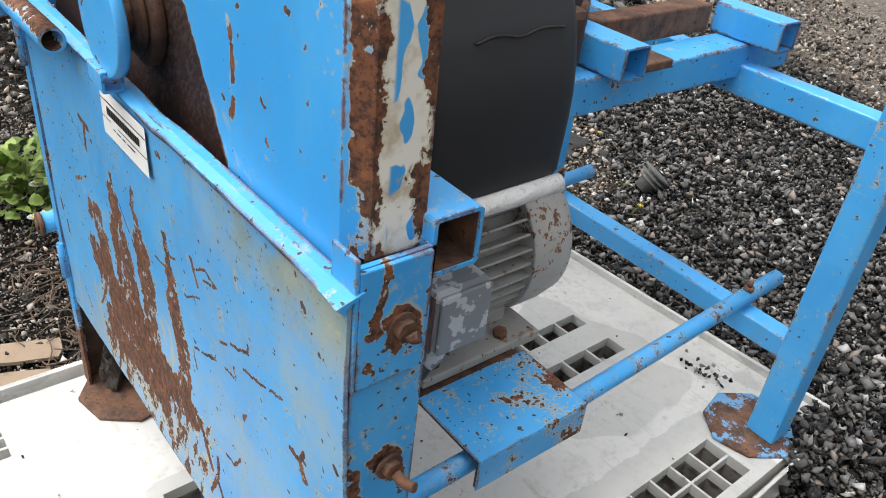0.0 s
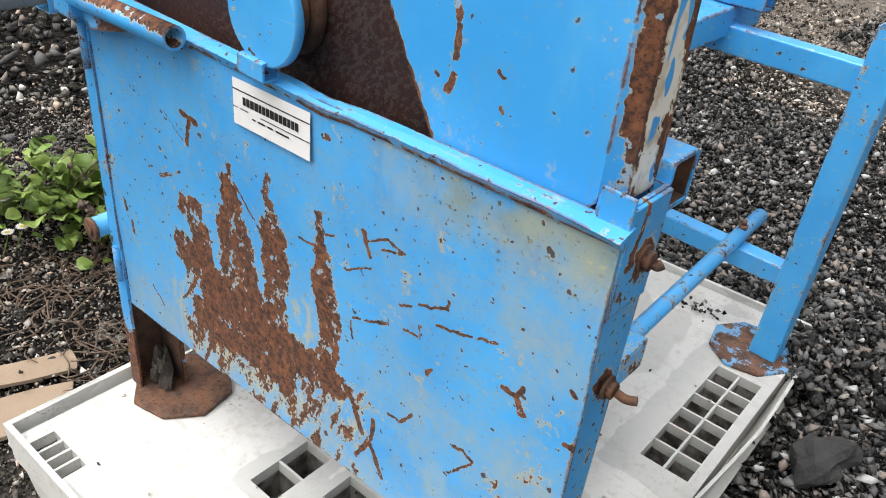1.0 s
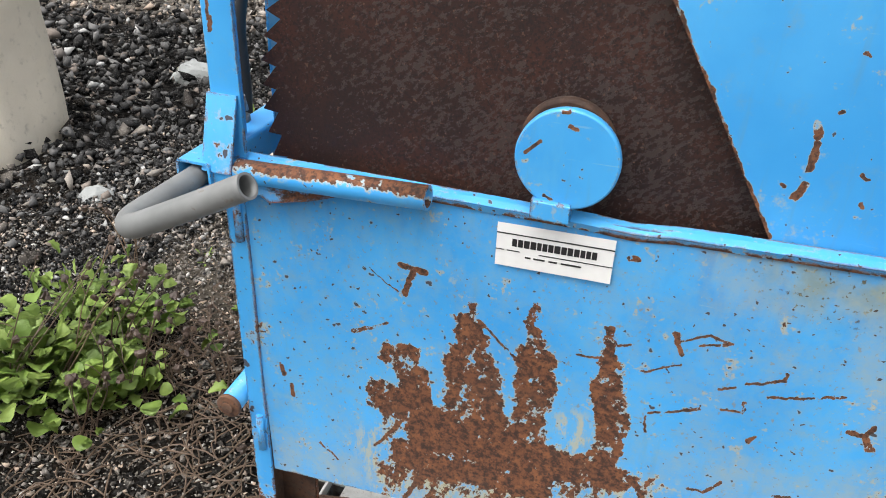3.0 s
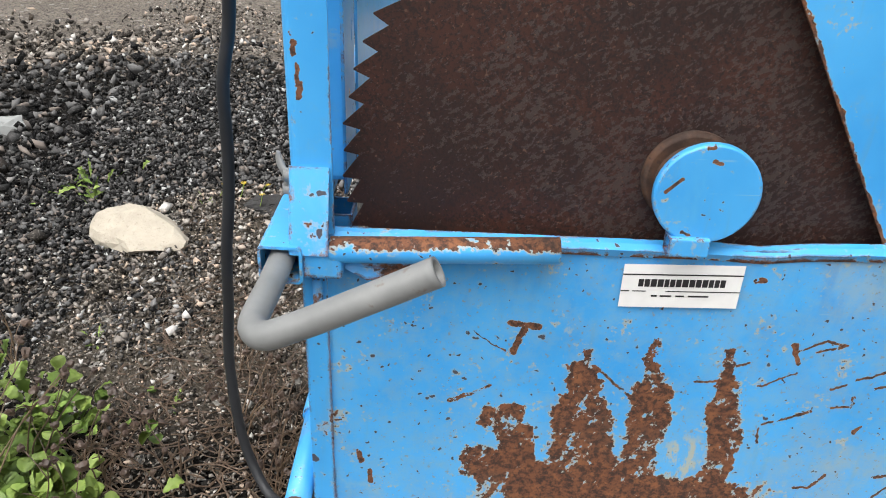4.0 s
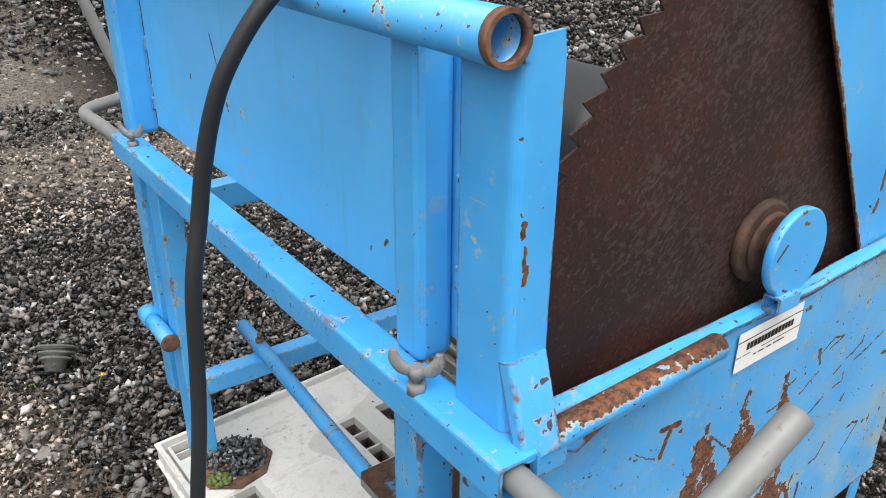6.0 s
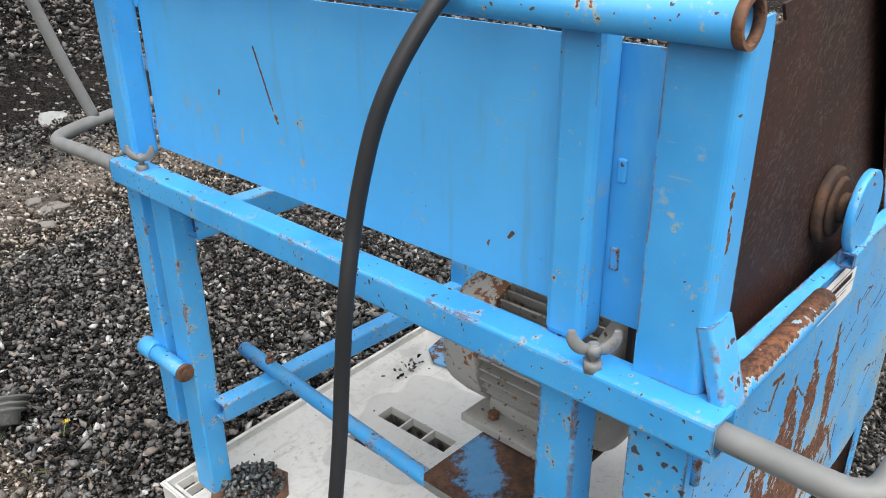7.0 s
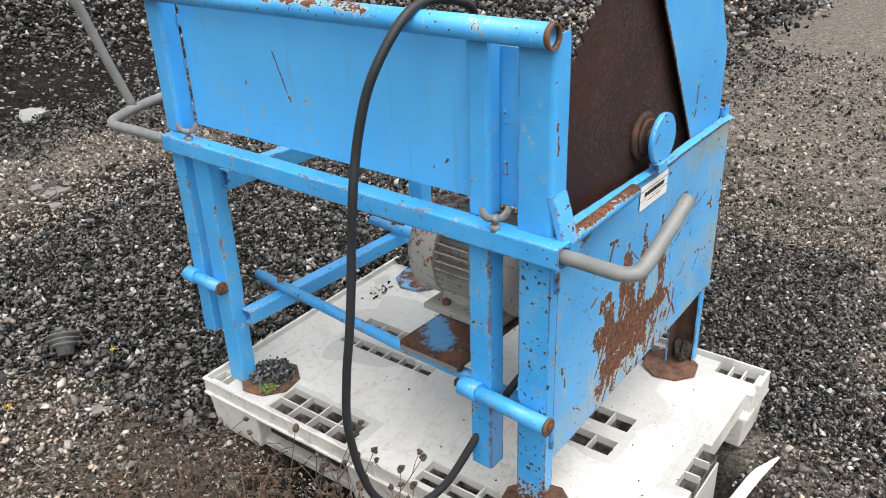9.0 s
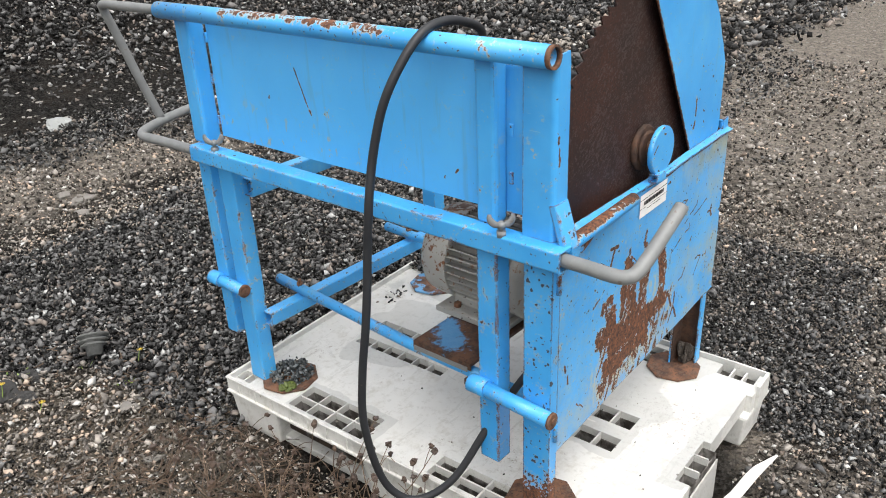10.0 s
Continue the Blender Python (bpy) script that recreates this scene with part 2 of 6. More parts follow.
def panel_stain(nt, co, col, n2, n3):
    s = nt.nodes.new("ShaderNodeSeparateXYZ")
    nt.links.new(co, s.inputs[0])
    k = segment(nt, s.outputs[0], s.outputs[2], 0.66, 0.790, 0.815, 0.800, 0.060)
    f = M(nt, 'MULTIPLY', step(nt, k, 0.0, 1.0), step(nt, n3, 0.30, 0.60))
    col = mix(nt, M(nt, 'MULTIPLY', f, 0.75), col, (0.22, 0.235, 0.13))
    spk = M(nt, 'MULTIPLY', step(nt, n2, 0.60, 0.66), step(nt, k, 0.05, 0.5))
    col = mix(nt, spk, col, (0.04, 0.035, 0.02))
    # darker blue blotches, stronger towards the upper edge
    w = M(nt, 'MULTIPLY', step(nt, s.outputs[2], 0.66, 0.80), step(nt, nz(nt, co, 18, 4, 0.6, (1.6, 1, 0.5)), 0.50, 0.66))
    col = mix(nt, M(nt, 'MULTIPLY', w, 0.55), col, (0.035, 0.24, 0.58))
    # pale, chalky blotches lower down
    p = M(nt, 'MULTIPLY', step(nt, nz(nt, co, 12, 5, 0.65), 0.54, 0.70), step(nt, s.outputs[2], 0.62, 0.45))
    col = mix(nt, M(nt, 'MULTIPLY', p, 0.55), col, (0.28, 0.41, 0.45))
    # the whole sheet is chalky, with faint brownish speckling
    col = mix(nt, M(nt, 'MULTIPLY', step(nt, nz(nt, co, 34, 6, 0.75), 0.40, 0.66), 0.30), col, (0.26, 0.36, 0.38))
    col = mix(nt, M(nt, 'MULTIPLY', step(nt, nz(nt, co, 170, 2), 0.64, 0.70), 0.6), col, (0.24, 0.20, 0.13))
    # cream primer laid bare between the scratches at the foot of the rust
    c1 = most(nt, [segment(nt, s.outputs[0], s.outputs[2], *q) for q in ((0.225, 0.430, 0.250, 0.355, 0.045), (0.28, 0.40, 0.46, 0.40, 0.040), (0.470, 0.545, 0.490, 0.480, 0.030), (0.52, 0.47, 0.56, 0.43, 0.030))])
    c1 = M(nt, 'MULTIPLY', step(nt, c1, -0.1, 0.6), step(nt, nz(nt, co, 55, 5, 0.7, (1.5, 1, 0.6)), 0.47, 0.58))
    col = mix(nt, M(nt, 'MULTIPLY', c1, 0.8), col, (0.42, 0.41, 0.28))
    # yellowish grime smeared over the far half and above the lower edge
    g = M(nt, 'MULTIPLY', step(nt, nz(nt, co, 7, 6, 0.72), 0.45, 0.70), M(nt, 'MAXIMUM', step(nt, s.outputs[0], 0.30, 0.75), step(nt, s.outputs[2], 0.55, 0.36)))
    return mix(nt, M(nt, 'MULTIPLY', g, 0.60), col, (0.36, 0.37, 0.25))


def hood_side(nt, co, n2, n3):
    """Rust along the hood's folded corner and its cut edges, and a few marks on its face."""
    s = nt.nodes.new("ShaderNodeSeparateXYZ")
    nt.links.new(co, s.inputs[0])
    wob = M(nt, 'SUBTRACT', nz(nt, co, 42, 4, 0.65), 0.5)
    y = M(nt, 'MULTIPLY_ADD', wob, 0.030, s.outputs[1])
    on = step(nt, s.outputs[1], 0.0140, 0.0165)
    a = M(nt, 'SUBTRACT', 1.0, M(nt, 'DIVIDE', M(nt, 'ABSOLUTE', M(nt, 'SUBTRACT', y, 0.0215)), 0.0075))
    c = M(nt, 'SUBTRACT', 1.0, M(nt, 'DIVIDE', M(nt, 'ABSOLUTE', M(nt, 'SUBTRACT', y, 0.065)), 0.0075))
    frag = nz(nt, co, 60, 5, 0.7, (1, 1, 0.5))
    side = M(nt, 'MULTIPLY', M(nt, 'MULTIPLY', step(nt, most(nt, [a, c]), -0.9, 0.6), M(nt, 'MULTIPLY_ADD', frag, 0.7, -0.11)), on)
    x, z = M(nt, 'MULTIPLY_ADD', wob, 0.010, s.outputs[0]), M(nt, 'MULTIPLY_ADD', wob, 0.012, s.outputs[2])
    marks = [segment(nt, x, z, *q) for q in ((0.637, 0.940, 0.640, 0.928, 0.006), (0.641, 0.922, 0.640, 0.895, 0.0045), (0.640, 0.880, 0.636, 0.868, 0.006), (0.633, 0.8055, 0.395, 1.196, 0.0055), (0.633, 0.806, 0.71, 0.809, 0.006),
                                             (0.71, 0.809, 0.768, 0.813, 0.005), (0.574, 0.900, 0.578, 0.899, 0.0022), (0.622, 0.878, 0.624, 0.876, 0.003), (0.652, 0.952, 0.655, 0.953, 0.003), (0.684, 0.899, 0.690, 0.896, 0.003), (0.717, 0.968, 0.722, 0.967, 0.0035), (0.657, 1.003, 0.66, 1.0, 0.0025), (0.69, 0.872, 0.692, 0.868, 0.003))]
    return M(nt, 'ADD', side, M(nt, 'MULTIPLY', step(nt, most(nt, marks), 0.0, 0.6), 0.25))


def hood_stain(nt, co, col, n2, n3):
    """Cream primer where the blue has peeled off the narrow side."""
    s = nt.nodes.new("ShaderNodeSeparateXYZ")
    nt.links.new(co, s.inputs[0])
    wob = M(nt, 'MULTIPLY_ADD', M(nt, 'SUBTRACT', nz(nt, co, 30, 3), 0.5), 0.020, s.outputs[1])
    band = M(nt, 'SUBTRACT', 1.0, M(nt, 'DIVIDE', M(nt, 'ABSOLUTE', M(nt, 'SUBTRACT', wob, 0.046)), 0.027))
    prim = M(nt, 'MULTIPLY', step(nt, M(nt, 'ADD', band, M(nt, 'SUBTRACT', nz(nt, co, 26, 2), 0.5)), 0.0, 0.1), step(nt, s.outputs[1], 0.0225, 0.0260))
    left = M(nt, 'MULTIPLY', step(nt, nz(nt, co, 34, 1.5, 0.45, (1, 1.4, 0.8)), 0.545, 0.56), step(nt, M(nt, 'ABSOLUTE', M(nt, 'SUBTRACT', s.outputs[1], 0.048)), 0.013, 0.010))
    tone = mix(nt, step(nt, nz(nt, co, 45, 4, 0.6), 0.45, 0.75), (0.70, 0.68, 0.60), (0.42, 0.34, 0.22))
    return mix(nt, M(nt, 'MULTIPLY', prim, M(nt, 'SUBTRACT', 1.0, left)), col, tone)


def tube_rust(lo, hi, amount):
    """Rust where the top of a tube is rubbed bare, between lo and hi along it."""
    def fields(nt, co, n2, n3):
        n = nt.nodes.new("ShaderNodeNewGeometry")
        s, q = nt.nodes.new("ShaderNodeSeparateXYZ"), nt.nodes.new("ShaderNodeSeparateXYZ")
        nt.links.new(n.outputs["Normal"], s.inputs[0])
        nt.links.new(co, q.inputs[0])
        along = q.outputs[1] if hi - lo > 0.3 else q.outputs[0]
        where = M(nt, 'MULTIPLY', step(nt, along, lo - 0.03, lo + 0.03), step(nt, along, hi + 0.03, hi - 0.03))
        return M(nt, 'MULTIPLY', M(nt, 'MULTIPLY', step(nt, s.outputs[2], 0.05, 0.8), where), amount)
    return fields


BLUE = blue_paint("blue_enamel", 0.2, 0.55)
HOOD_PALE = blue_paint("pale_blue_enamel", 0.1, 0.0, None, lambda nt, co, col, n2, n3: mix(nt, step(nt, n3, 0.3, 0.7), col, (0.30, 0.55, 0.74)))
BLUE_WORN = blue_paint("worn_blue_enamel", 0.28, 1.0, cream=0.45)
BLUE_CLEAN = blue_paint("sound_blue_enamel", -0.25, 0.30, faded=0.15)


def post_marks(nt, co, n2, n3):
    """A run of rust down the narrow face of the post, and a few nicks."""
    s = nt.nodes.new("ShaderNodeSeparateXYZ")
    nt.links.new(co, s.inputs[0])
    w = M(nt, 'SUBTRACT', nz(nt, co, 60, 4, 0.65), 0.5)
    x, z = M(nt, 'MULTIPLY_ADD', w, 0.012, s.outputs[0]), M(nt, 'MULTIPLY_ADD', w, 0.016, s.outputs[2])
    k = [segment(nt, x, z, *q) for q in ((0.040, 1.004, 0.041, 0.996, 0.0042), (0.042, 0.985, 0.042, 0.968, 0.0022), (0.0425, 0.966, 0.0425, 0.955, 0.0045), (0.037, 1.012, 0.038, 1.011, 0.002))]
    return M(nt, 'MULTIPLY', M(nt, 'MULTIPLY', step(nt, most(nt, k), 0.0, 0.6), step(nt, s.outputs[1], 0.002, -0.003)), 0.3)


def streak_marks(nt, co, n2, n3):
    """A thin slanting scratch with rust, chips and pale yellow spots on the plate."""
    s = nt.nodes.new("ShaderNodeSeparateXYZ")
    nt.links.new(co, s.inputs[0])
    w = M(nt, 'SUBTRACT', nz(nt, co, 70, 4, 0.65), 0.5)
    y, z = M(nt, 'MULTIPLY_ADD', w, 0.010, s.outputs[1]), M(nt, 'MULTIPLY_ADD', w, 0.012, s.outputs[2])
    k = [segment(nt, y, z, *q) for q in ((0.700, 1.035, 0.665, 0.948, 0.0028), (0.664, 0.947, 0.658, 0.938, 0.006), (0.242, 0.890, 0.246, 0.884, 0.0045), (0.275, 0.872, 0.277, 0.869, 0.003), (0.80, 0.960, 0.803, 0.956, 0.0035))]
    return M(nt, 'MULTIPLY', step(nt, most(nt, k), 0.0, 0.6), 0.30)


def plate_spots(nt, co, col, n2, n3):
    """Pale yellowish spots low on the plate where the primer shows."""
    s = nt.nodes.new("ShaderNodeSeparateXYZ")
    nt.links.new(co, s.inputs[0])
    low = M(nt, 'MULTIPLY', step(nt, s.outputs[2], 0.97, 0.86), step(nt, s.outputs[1], 0.35, 0.50))
    f = M(nt, 'MULTIPLY', step(nt, nz(nt, co, 42, 4, 0.6, (1, 1, 0.5)), 0.60, 0.66), low)
    return mix(nt, M(nt, 'MULTIPLY', f, 0.7), col, (0.40, 0.36, 0.20))


POST_PAINT = blue_paint("post_enamel", -0.15, 0.45, post_marks)
PLATE_PAINT = blue_paint("plate_side_enamel", -0.35, 0.0, streak_marks, plate_spots, 0.55)
PANEL = blue_paint("scraped_blue_enamel", 0.28, 0.35, panel_fields, panel_stain)
EDGE_TUBE = blue_paint("rubbed_edge_tube", 0.4, 0.3, tube_rust(0.06, 0.31, 0.20))
TOP_TUBE = blue_paint("rubbed_top_tube", 0.25, 0.2, tube_rust(0.34, 0.86, 0.15))
HOOD = blue_paint("peeling_blue_enamel", -0.1, 0.45, hood_side, hood_stain)


def bolt_rust(nt, co, n2, n3):
    """Rust that has spread and run from the bolts of the clamped leg."""
    s = nt.nodes.new("ShaderNodeSeparateXYZ")
    nt.links.new(co, s.inputs[0])
    y = M(nt, 'MULTIPLY_ADD', M(nt, 'SUBTRACT', n3, 0.5), 0.04, s.outputs[1])
    z = M(nt, 'MULTIPLY_ADD', M(nt, 'SUBTRACT', n2, 0.5), 0.03, s.outputs[2])
    k = [segment(nt, y, z, *q) for q in ((0.038, 0.790, 0.042, 0.786, 0.021), (0.022, 0.842, 0.018, 0.790, 0.006), (0.014, 0.762, 0.018, 0.759, 0.005), (0.038, 0.660, 0.042, 0.655, 0.018),
                                         (0.012, 0.66, 0.011, 0.61, 0.006), (0.058, 0.64, 0.056, 0.62, 0.005), (0.012, 0.52, 0.016, 0.44, 0.008), (0.05, 0.25, 0.04, 0.17, 0.02))]
    return M(nt, 'MULTIPLY', step(nt, most(nt, k), -0.15, 0.6), 0.24)


def foot_rust(nt, co, n2, n3):
    """Rust climbing from the foot of a leg."""
    s = nt.nodes.new("ShaderNodeSeparateXYZ")
    nt.links.new(co, s.inputs[0])
    return M(nt, 'MULTIPLY', step(nt, s.outputs[2], 0.36, 0.17), 0.24)


def far_rust(nt, co, n2, n3):
    """Rust eating in from the far edge of the plate."""
    s = nt.nodes.new("ShaderNodeSeparateXYZ")
    nt.links.new(co, s.inputs[0])
    return M(nt, 'MULTIPLY', step(nt, s.outputs[1], 0.36, 0.50), 0.14)



def cap_marks(nt, co, n2, n3):
    """A few scratches on the round cap."""
    s = nt.nodes.new("ShaderNodeSeparateXYZ")
    nt.links.new(co, s.inputs[0])
    w = M(nt, 'SUBTRACT', nz(nt, co, 70, 4, 0.65), 0.5)
    x, z = M(nt, 'MULTIPLY_ADD', w, 0.008, s.outputs[0]), M(nt, 'MULTIPLY_ADD', w, 0.008, s.outputs[2])
    k = [segment(nt, x, z, *q) for q in ((0.388, 0.880, 0.402, 0.894, 0.0026), (0.428, 0.913, 0.436, 0.911, 0.0030), (0.420, 0.925, 0.426, 0.926, 0.0022), (0.410, 0.838, 0.418, 0.836, 0.0024))]
    return M(nt, 'MULTIPLY', step(nt, most(nt, k), 0.0, 0.6), 0.3)


CAP_PAINT = blue_paint("cap_enamel", 0.0, 0.35, cap_marks)
LEG_RUST = blue_paint("stained_blue_enamel", 0.6, 0.8, bolt_rust)
LEG_FOOT = blue_paint("leg_enamel", 0.50, 0.85, foot_rust, cream=0.40)
PLATE_TOP = blue_paint("plate_enamel", 0.5, 0.4, far_rust)


def rust_steel(name, dark=1.0, blue=0.0, patch=None):
    m, nt, b, co = start(name, 0.8)
    col = mix(nt, step(nt, nz(nt, co, 26, 5, 0.65), 0.35, 0.65), (0.052 * dark, 0.026 * dark, 0.017 * dark), (0.170 * dark, 0.078 * dark, 0.040 * dark))
    col = mix(nt, M(nt, 'MULTIPLY', step(nt, nz(nt, co, 60, 5, 0.7), 0.50, 0.66), 0.5), col, (0.110 * dark, 0.085 * dark, 0.065 * dark))
    col = mix(nt, step(nt, nz(nt, co, 160, 2), 0.55, 0.75), col, (0.035, 0.018, 0.012))
    if blue:
        col = mix(nt, M(nt, 'MULTIPLY', step(nt, nz(nt, co, 17, 6, 0.72), 0.66 - blue * 0.2, 0.70 - blue * 0.2), 0.9), col, mix(nt, nz(nt, co, 40, 4), (0.06, 0.30, 0.62), (0.20, 0.36, 0.50)))
    if patch:
        # what is left of the paint lies in one worn patch
        s = nt.nodes.new("ShaderNodeSeparateXYZ")
        nt.links.new(co, s.inputs[0])
        v = M(nt, 'ADD', segment(nt, s.outputs[0], s.outputs[1], *patch), M(nt, 'MULTIPLY_ADD', nz(nt, co, 38, 6, 0.75), 2.4, -1.2))
        col = mix(nt, M(nt, 'MULTIPLY', step(nt, v, 0.20, 0.60), 0.72), col, mix(nt, nz(nt, co, 50, 4), (0.05, 0.25, 0.52), (0.10, 0.32, 0.58)))
    finish(nt, b, col, 0.82, nz(nt, co, 120, 4), 0.5, 0.002)
    return m


RUST = rust_steel("rusted_steel")
RUST_BLUE = rust_steel("rusted_steel_with_blue_paint", 1.0, 0.85)
MOTOR_PLATE = rust_steel("rusted_plate_with_blue_patch", 0.62, 0.0, (0.195, 0.375, 0.258, 0.446, 0.050))
RUST_DARK = rust_steel("dark_rusted_steel", 0.5)

# saw blade: dark brown, pitted, with greyer worn flecks
m, nt, b, co = start("blade_steel", 0.6, 0.0, 0.45)
tilt = nt.nodes.new("ShaderNodeMapping")
tilt.inputs["Rotation"].default_value = (0, radians(35), 0)
nt.links.new(co, tilt.inputs[0])
fl = nz(nt, tilt.outputs[0], 165, 5, 0.68, (0.85, 1, 1.5))
zone = nz(nt, co, 6, 3)
sb = nt.nodes.new("ShaderNodeSeparateXYZ")
nt.links.new(co, sb.inputs[0])
inner = step(nt, sb.outputs[0], 0.14, 0.36)
col = mix(nt, step(nt, nz(nt, co, 11, 4), 0.35, 0.7), (0.019, 0.0070, 0.0052), (0.046, 0.0145, 0.0082))
col = mix(nt, step(nt, nz(nt, co, 260, 3, 0.7), 0.46, 0.60), col, (0.013, 0.0055, 0.0045))
flk = step(nt, M(nt, 'ADD', M(nt, 'MULTIPLY_ADD', zone, 0.42, fl), M(nt, 'MULTIPLY_ADD', inner, 0.06, -0.06)), 0.745, 0.775)
col = mix(nt, M(nt, 'MULTIPLY', flk, 0.75), col, (0.050, 0.037, 0.033))
col = mix(nt, step(nt, nz(nt, co, 230, 2), 0.66, 0.72), col, (0.085, 0.045, 0.030))
finish(nt, b, col, M(nt, 'MULTIPLY_ADD', flk, -0.12, 0.56), M(nt, 'ADD', M(nt, 'MULTIPLY', flk, 0.8), nz(nt, co, 260, 4)), 0.5, 0.001)
BLADE = m

m, nt, b, co = start("galvanised_tube", 0.45, 0.0)
col = mix(nt, nz(nt, co, 30, 4), (0.12, 0.125, 0.125), (0.235, 0.24, 0.235))
col = mix(nt, step(nt, nz(nt, co, 60, 4), 0.62, 0.72), col, (0.14, 0.12, 0.10))
finish(nt, b, col, 0.48, nz(nt, co, 90, 3), 0.15, 0.001)
GALV = m

m, nt, b, co = start("motor_grey", 0.55)
col = mix(nt, nz(nt, co, 20, 4), (0.22, 0.215, 0.200), (0.35, 0.345, 0.320))
col = mix(nt, step(nt, nz(nt, co, 45, 5, 0.65), 0.58, 0.66), col, (0.20, 0.115, 0.065))
col = mix(nt, step(nt, nz(nt, co, 90, 2), 0.66, 0.72), col, (0.04, 0.025, 0.02))
finish(nt, b, col, 0.6, nz(nt, co, 120, 3), 0.25, 0.001)
MOTOR = m

# fan cover: the same grey, its top eaten by rust spots
m, nt, b, co = start("cover_grey", 0.5)
col = mix(nt, nz(nt, co, 14, 4), (0.30, 0.295, 0.27), (0.42, 0.41, 0.375))
sp = nt.nodes.new("ShaderNodeSeparateXYZ")
nt.links.new(co, sp.inputs[0])
up = step(nt, sp.outputs[2], 0.47, 0.63)
col = mix(nt, step(nt, M(nt, 'ADD', nz(nt, co, 62, 5, 0.65), M(nt, 'MULTIPLY', up, 0.11)), 0.60, 0.65), col, (0.17, 0.070, 0.030))
col = mix(nt, step(nt, M(nt, 'ADD', nz(nt, co, 26, 5, 0.7), M(nt, 'MULTIPLY', up, 0.08)), 0.64, 0.68), col, (0.10, 0.045, 0.025))
finish(nt, b, col, 0.55, nz(nt, co, 120, 3), 0.25, 0.001)
COVER = m

m, nt, b, co = start("maroon_enamel", 0.6)
finish(nt, b, mix(nt, nz(nt, co, 40, 4), (0.060, 0.025, 0.030), (0.12, 0.06, 0.055)), 0.6, nz(nt, co, 120, 3), 0.2, 0.001)
MAROON = m

m, nt, b, co = start("box_grey", 0.5)
col = mix(nt, step(nt, nz(nt, co, 32, 3), 0.5, 0.53), (0.22, 0.23, 0.24), (0.50, 0.51, 0.52))
finish(nt, b, col, 0.5, nz(nt, co, 120, 3), 0.2, 0.001)
BOXGREY = m

m, nt, b, co = start("black_rubber", 0.55)
col = mix(nt, nz(nt, co, 12, 4), (0.010, 0.011, 0.013), (0.020, 0.021, 0.024))
col = mix(nt, step(nt, nz(nt, co, 30, 4), 0.70, 0.78), col, (0.07, 0.05, 0.04))
finish(nt, b, col, 0.55, nz(nt, co, 200, 3), 0.15, 0.001)
RUBBER = m

# pallet: off-white plastic, scuffed, with damp grey patches
m, nt, b, co = start("pallet_plastic", 0.55)
col = mix(nt, nz(nt, co, 7, 5, 0.6), (0.49, 0.483, 0.454), (0.65, 0.641, 0.606))
col = mix(nt, M(nt, 'MULTIPLY', step(nt, nz(nt, co, 16, 5, 0.68), 0.52, 0.75), 0.55), col, (0.36, 0.33, 0.27))
col = mix(nt, M(nt, 'MULTIPLY', step(nt, nz(nt, co, 70, 4, 0.6, (1, 0.5, 1)), 0.60, 0.70), 0.5), col, (0.40, 0.39, 0.36))
sp = nt.nodes.new("ShaderNodeSeparateXYZ")
nt.links.new(co, sp.inputs[0])
col = mix(nt, M(nt, 'MULTIPLY', step(nt, nz(nt, co, 42, 6, 0.75), 0.50, 0.68), 0.35), col, (0.32, 0.295, 0.25))
scuff = nz(nt, co, 24, 4, 0.6, (0.35, 2.4, 1))
col = mix(nt, M(nt, 'MULTIPLY', step(nt, scuff, 0.60, 0.66), 0.3), col, (0.33, 0.32, 0.29))
# brown dirt trodden on in the middle, in small specks
col = mix(nt, M(nt, 'MULTIPLY', M(nt, 'MULTIPLY', step(nt, nz(nt, co, 95, 5, 0.75), 0.54, 0.66), step(nt, nz(nt, co, 5.5, 3, 0.6), 0.48, 0.66)), 0.7), col, (0.20, 0.165, 0.12))
damp = step(nt, nz(nt, co, 3.2, 2, 0.4), 0.585, 0.595)
wet = nz(nt, co, 14, 3, 0.5)
for cx, cy, hx, hy in ((-0.066, -0.366, 0.052, 0.078), (0.034, -0.366, 0.052, 0.078), (-0.02, -0.600, 0.11, 0.050), (-0.356, 0.240, 0.066, 0.158), (0.348, 0.215, 0.098, 0.215)):
    q = M(nt, 'MAXIMUM', M(nt, 'SUBTRACT', M(nt, 'ABSOLUTE', M(nt, 'SUBTRACT', sp.outputs[0], cx)), hx), M(nt, 'SUBTRACT', M(nt, 'ABSOLUTE', M(nt, 'SUBTRACT', sp.outputs[1], cy)), hy))
    damp = M(nt, 'MAXIMUM', damp, step(nt, M(nt, 'ADD', q, M(nt, 'MULTIPLY_ADD', wet, 0.05, -0.025)), 0.002, -0.002))
col = mix(nt, M(nt, 'MULTIPLY', damp, 0.55), col, (0.34, 0.34, 0.32))
finish(nt, b, col, M(nt, 'MULTIPLY_ADD', damp, -0.25, 0.62), nz(nt, co, 60, 4), 0.25, 0.001)
PLASTIC = m

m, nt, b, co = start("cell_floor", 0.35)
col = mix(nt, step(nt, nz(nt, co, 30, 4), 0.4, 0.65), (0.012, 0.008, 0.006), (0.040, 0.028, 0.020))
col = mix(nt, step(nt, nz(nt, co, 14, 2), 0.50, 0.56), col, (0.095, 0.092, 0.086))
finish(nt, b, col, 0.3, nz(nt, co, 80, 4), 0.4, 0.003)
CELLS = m

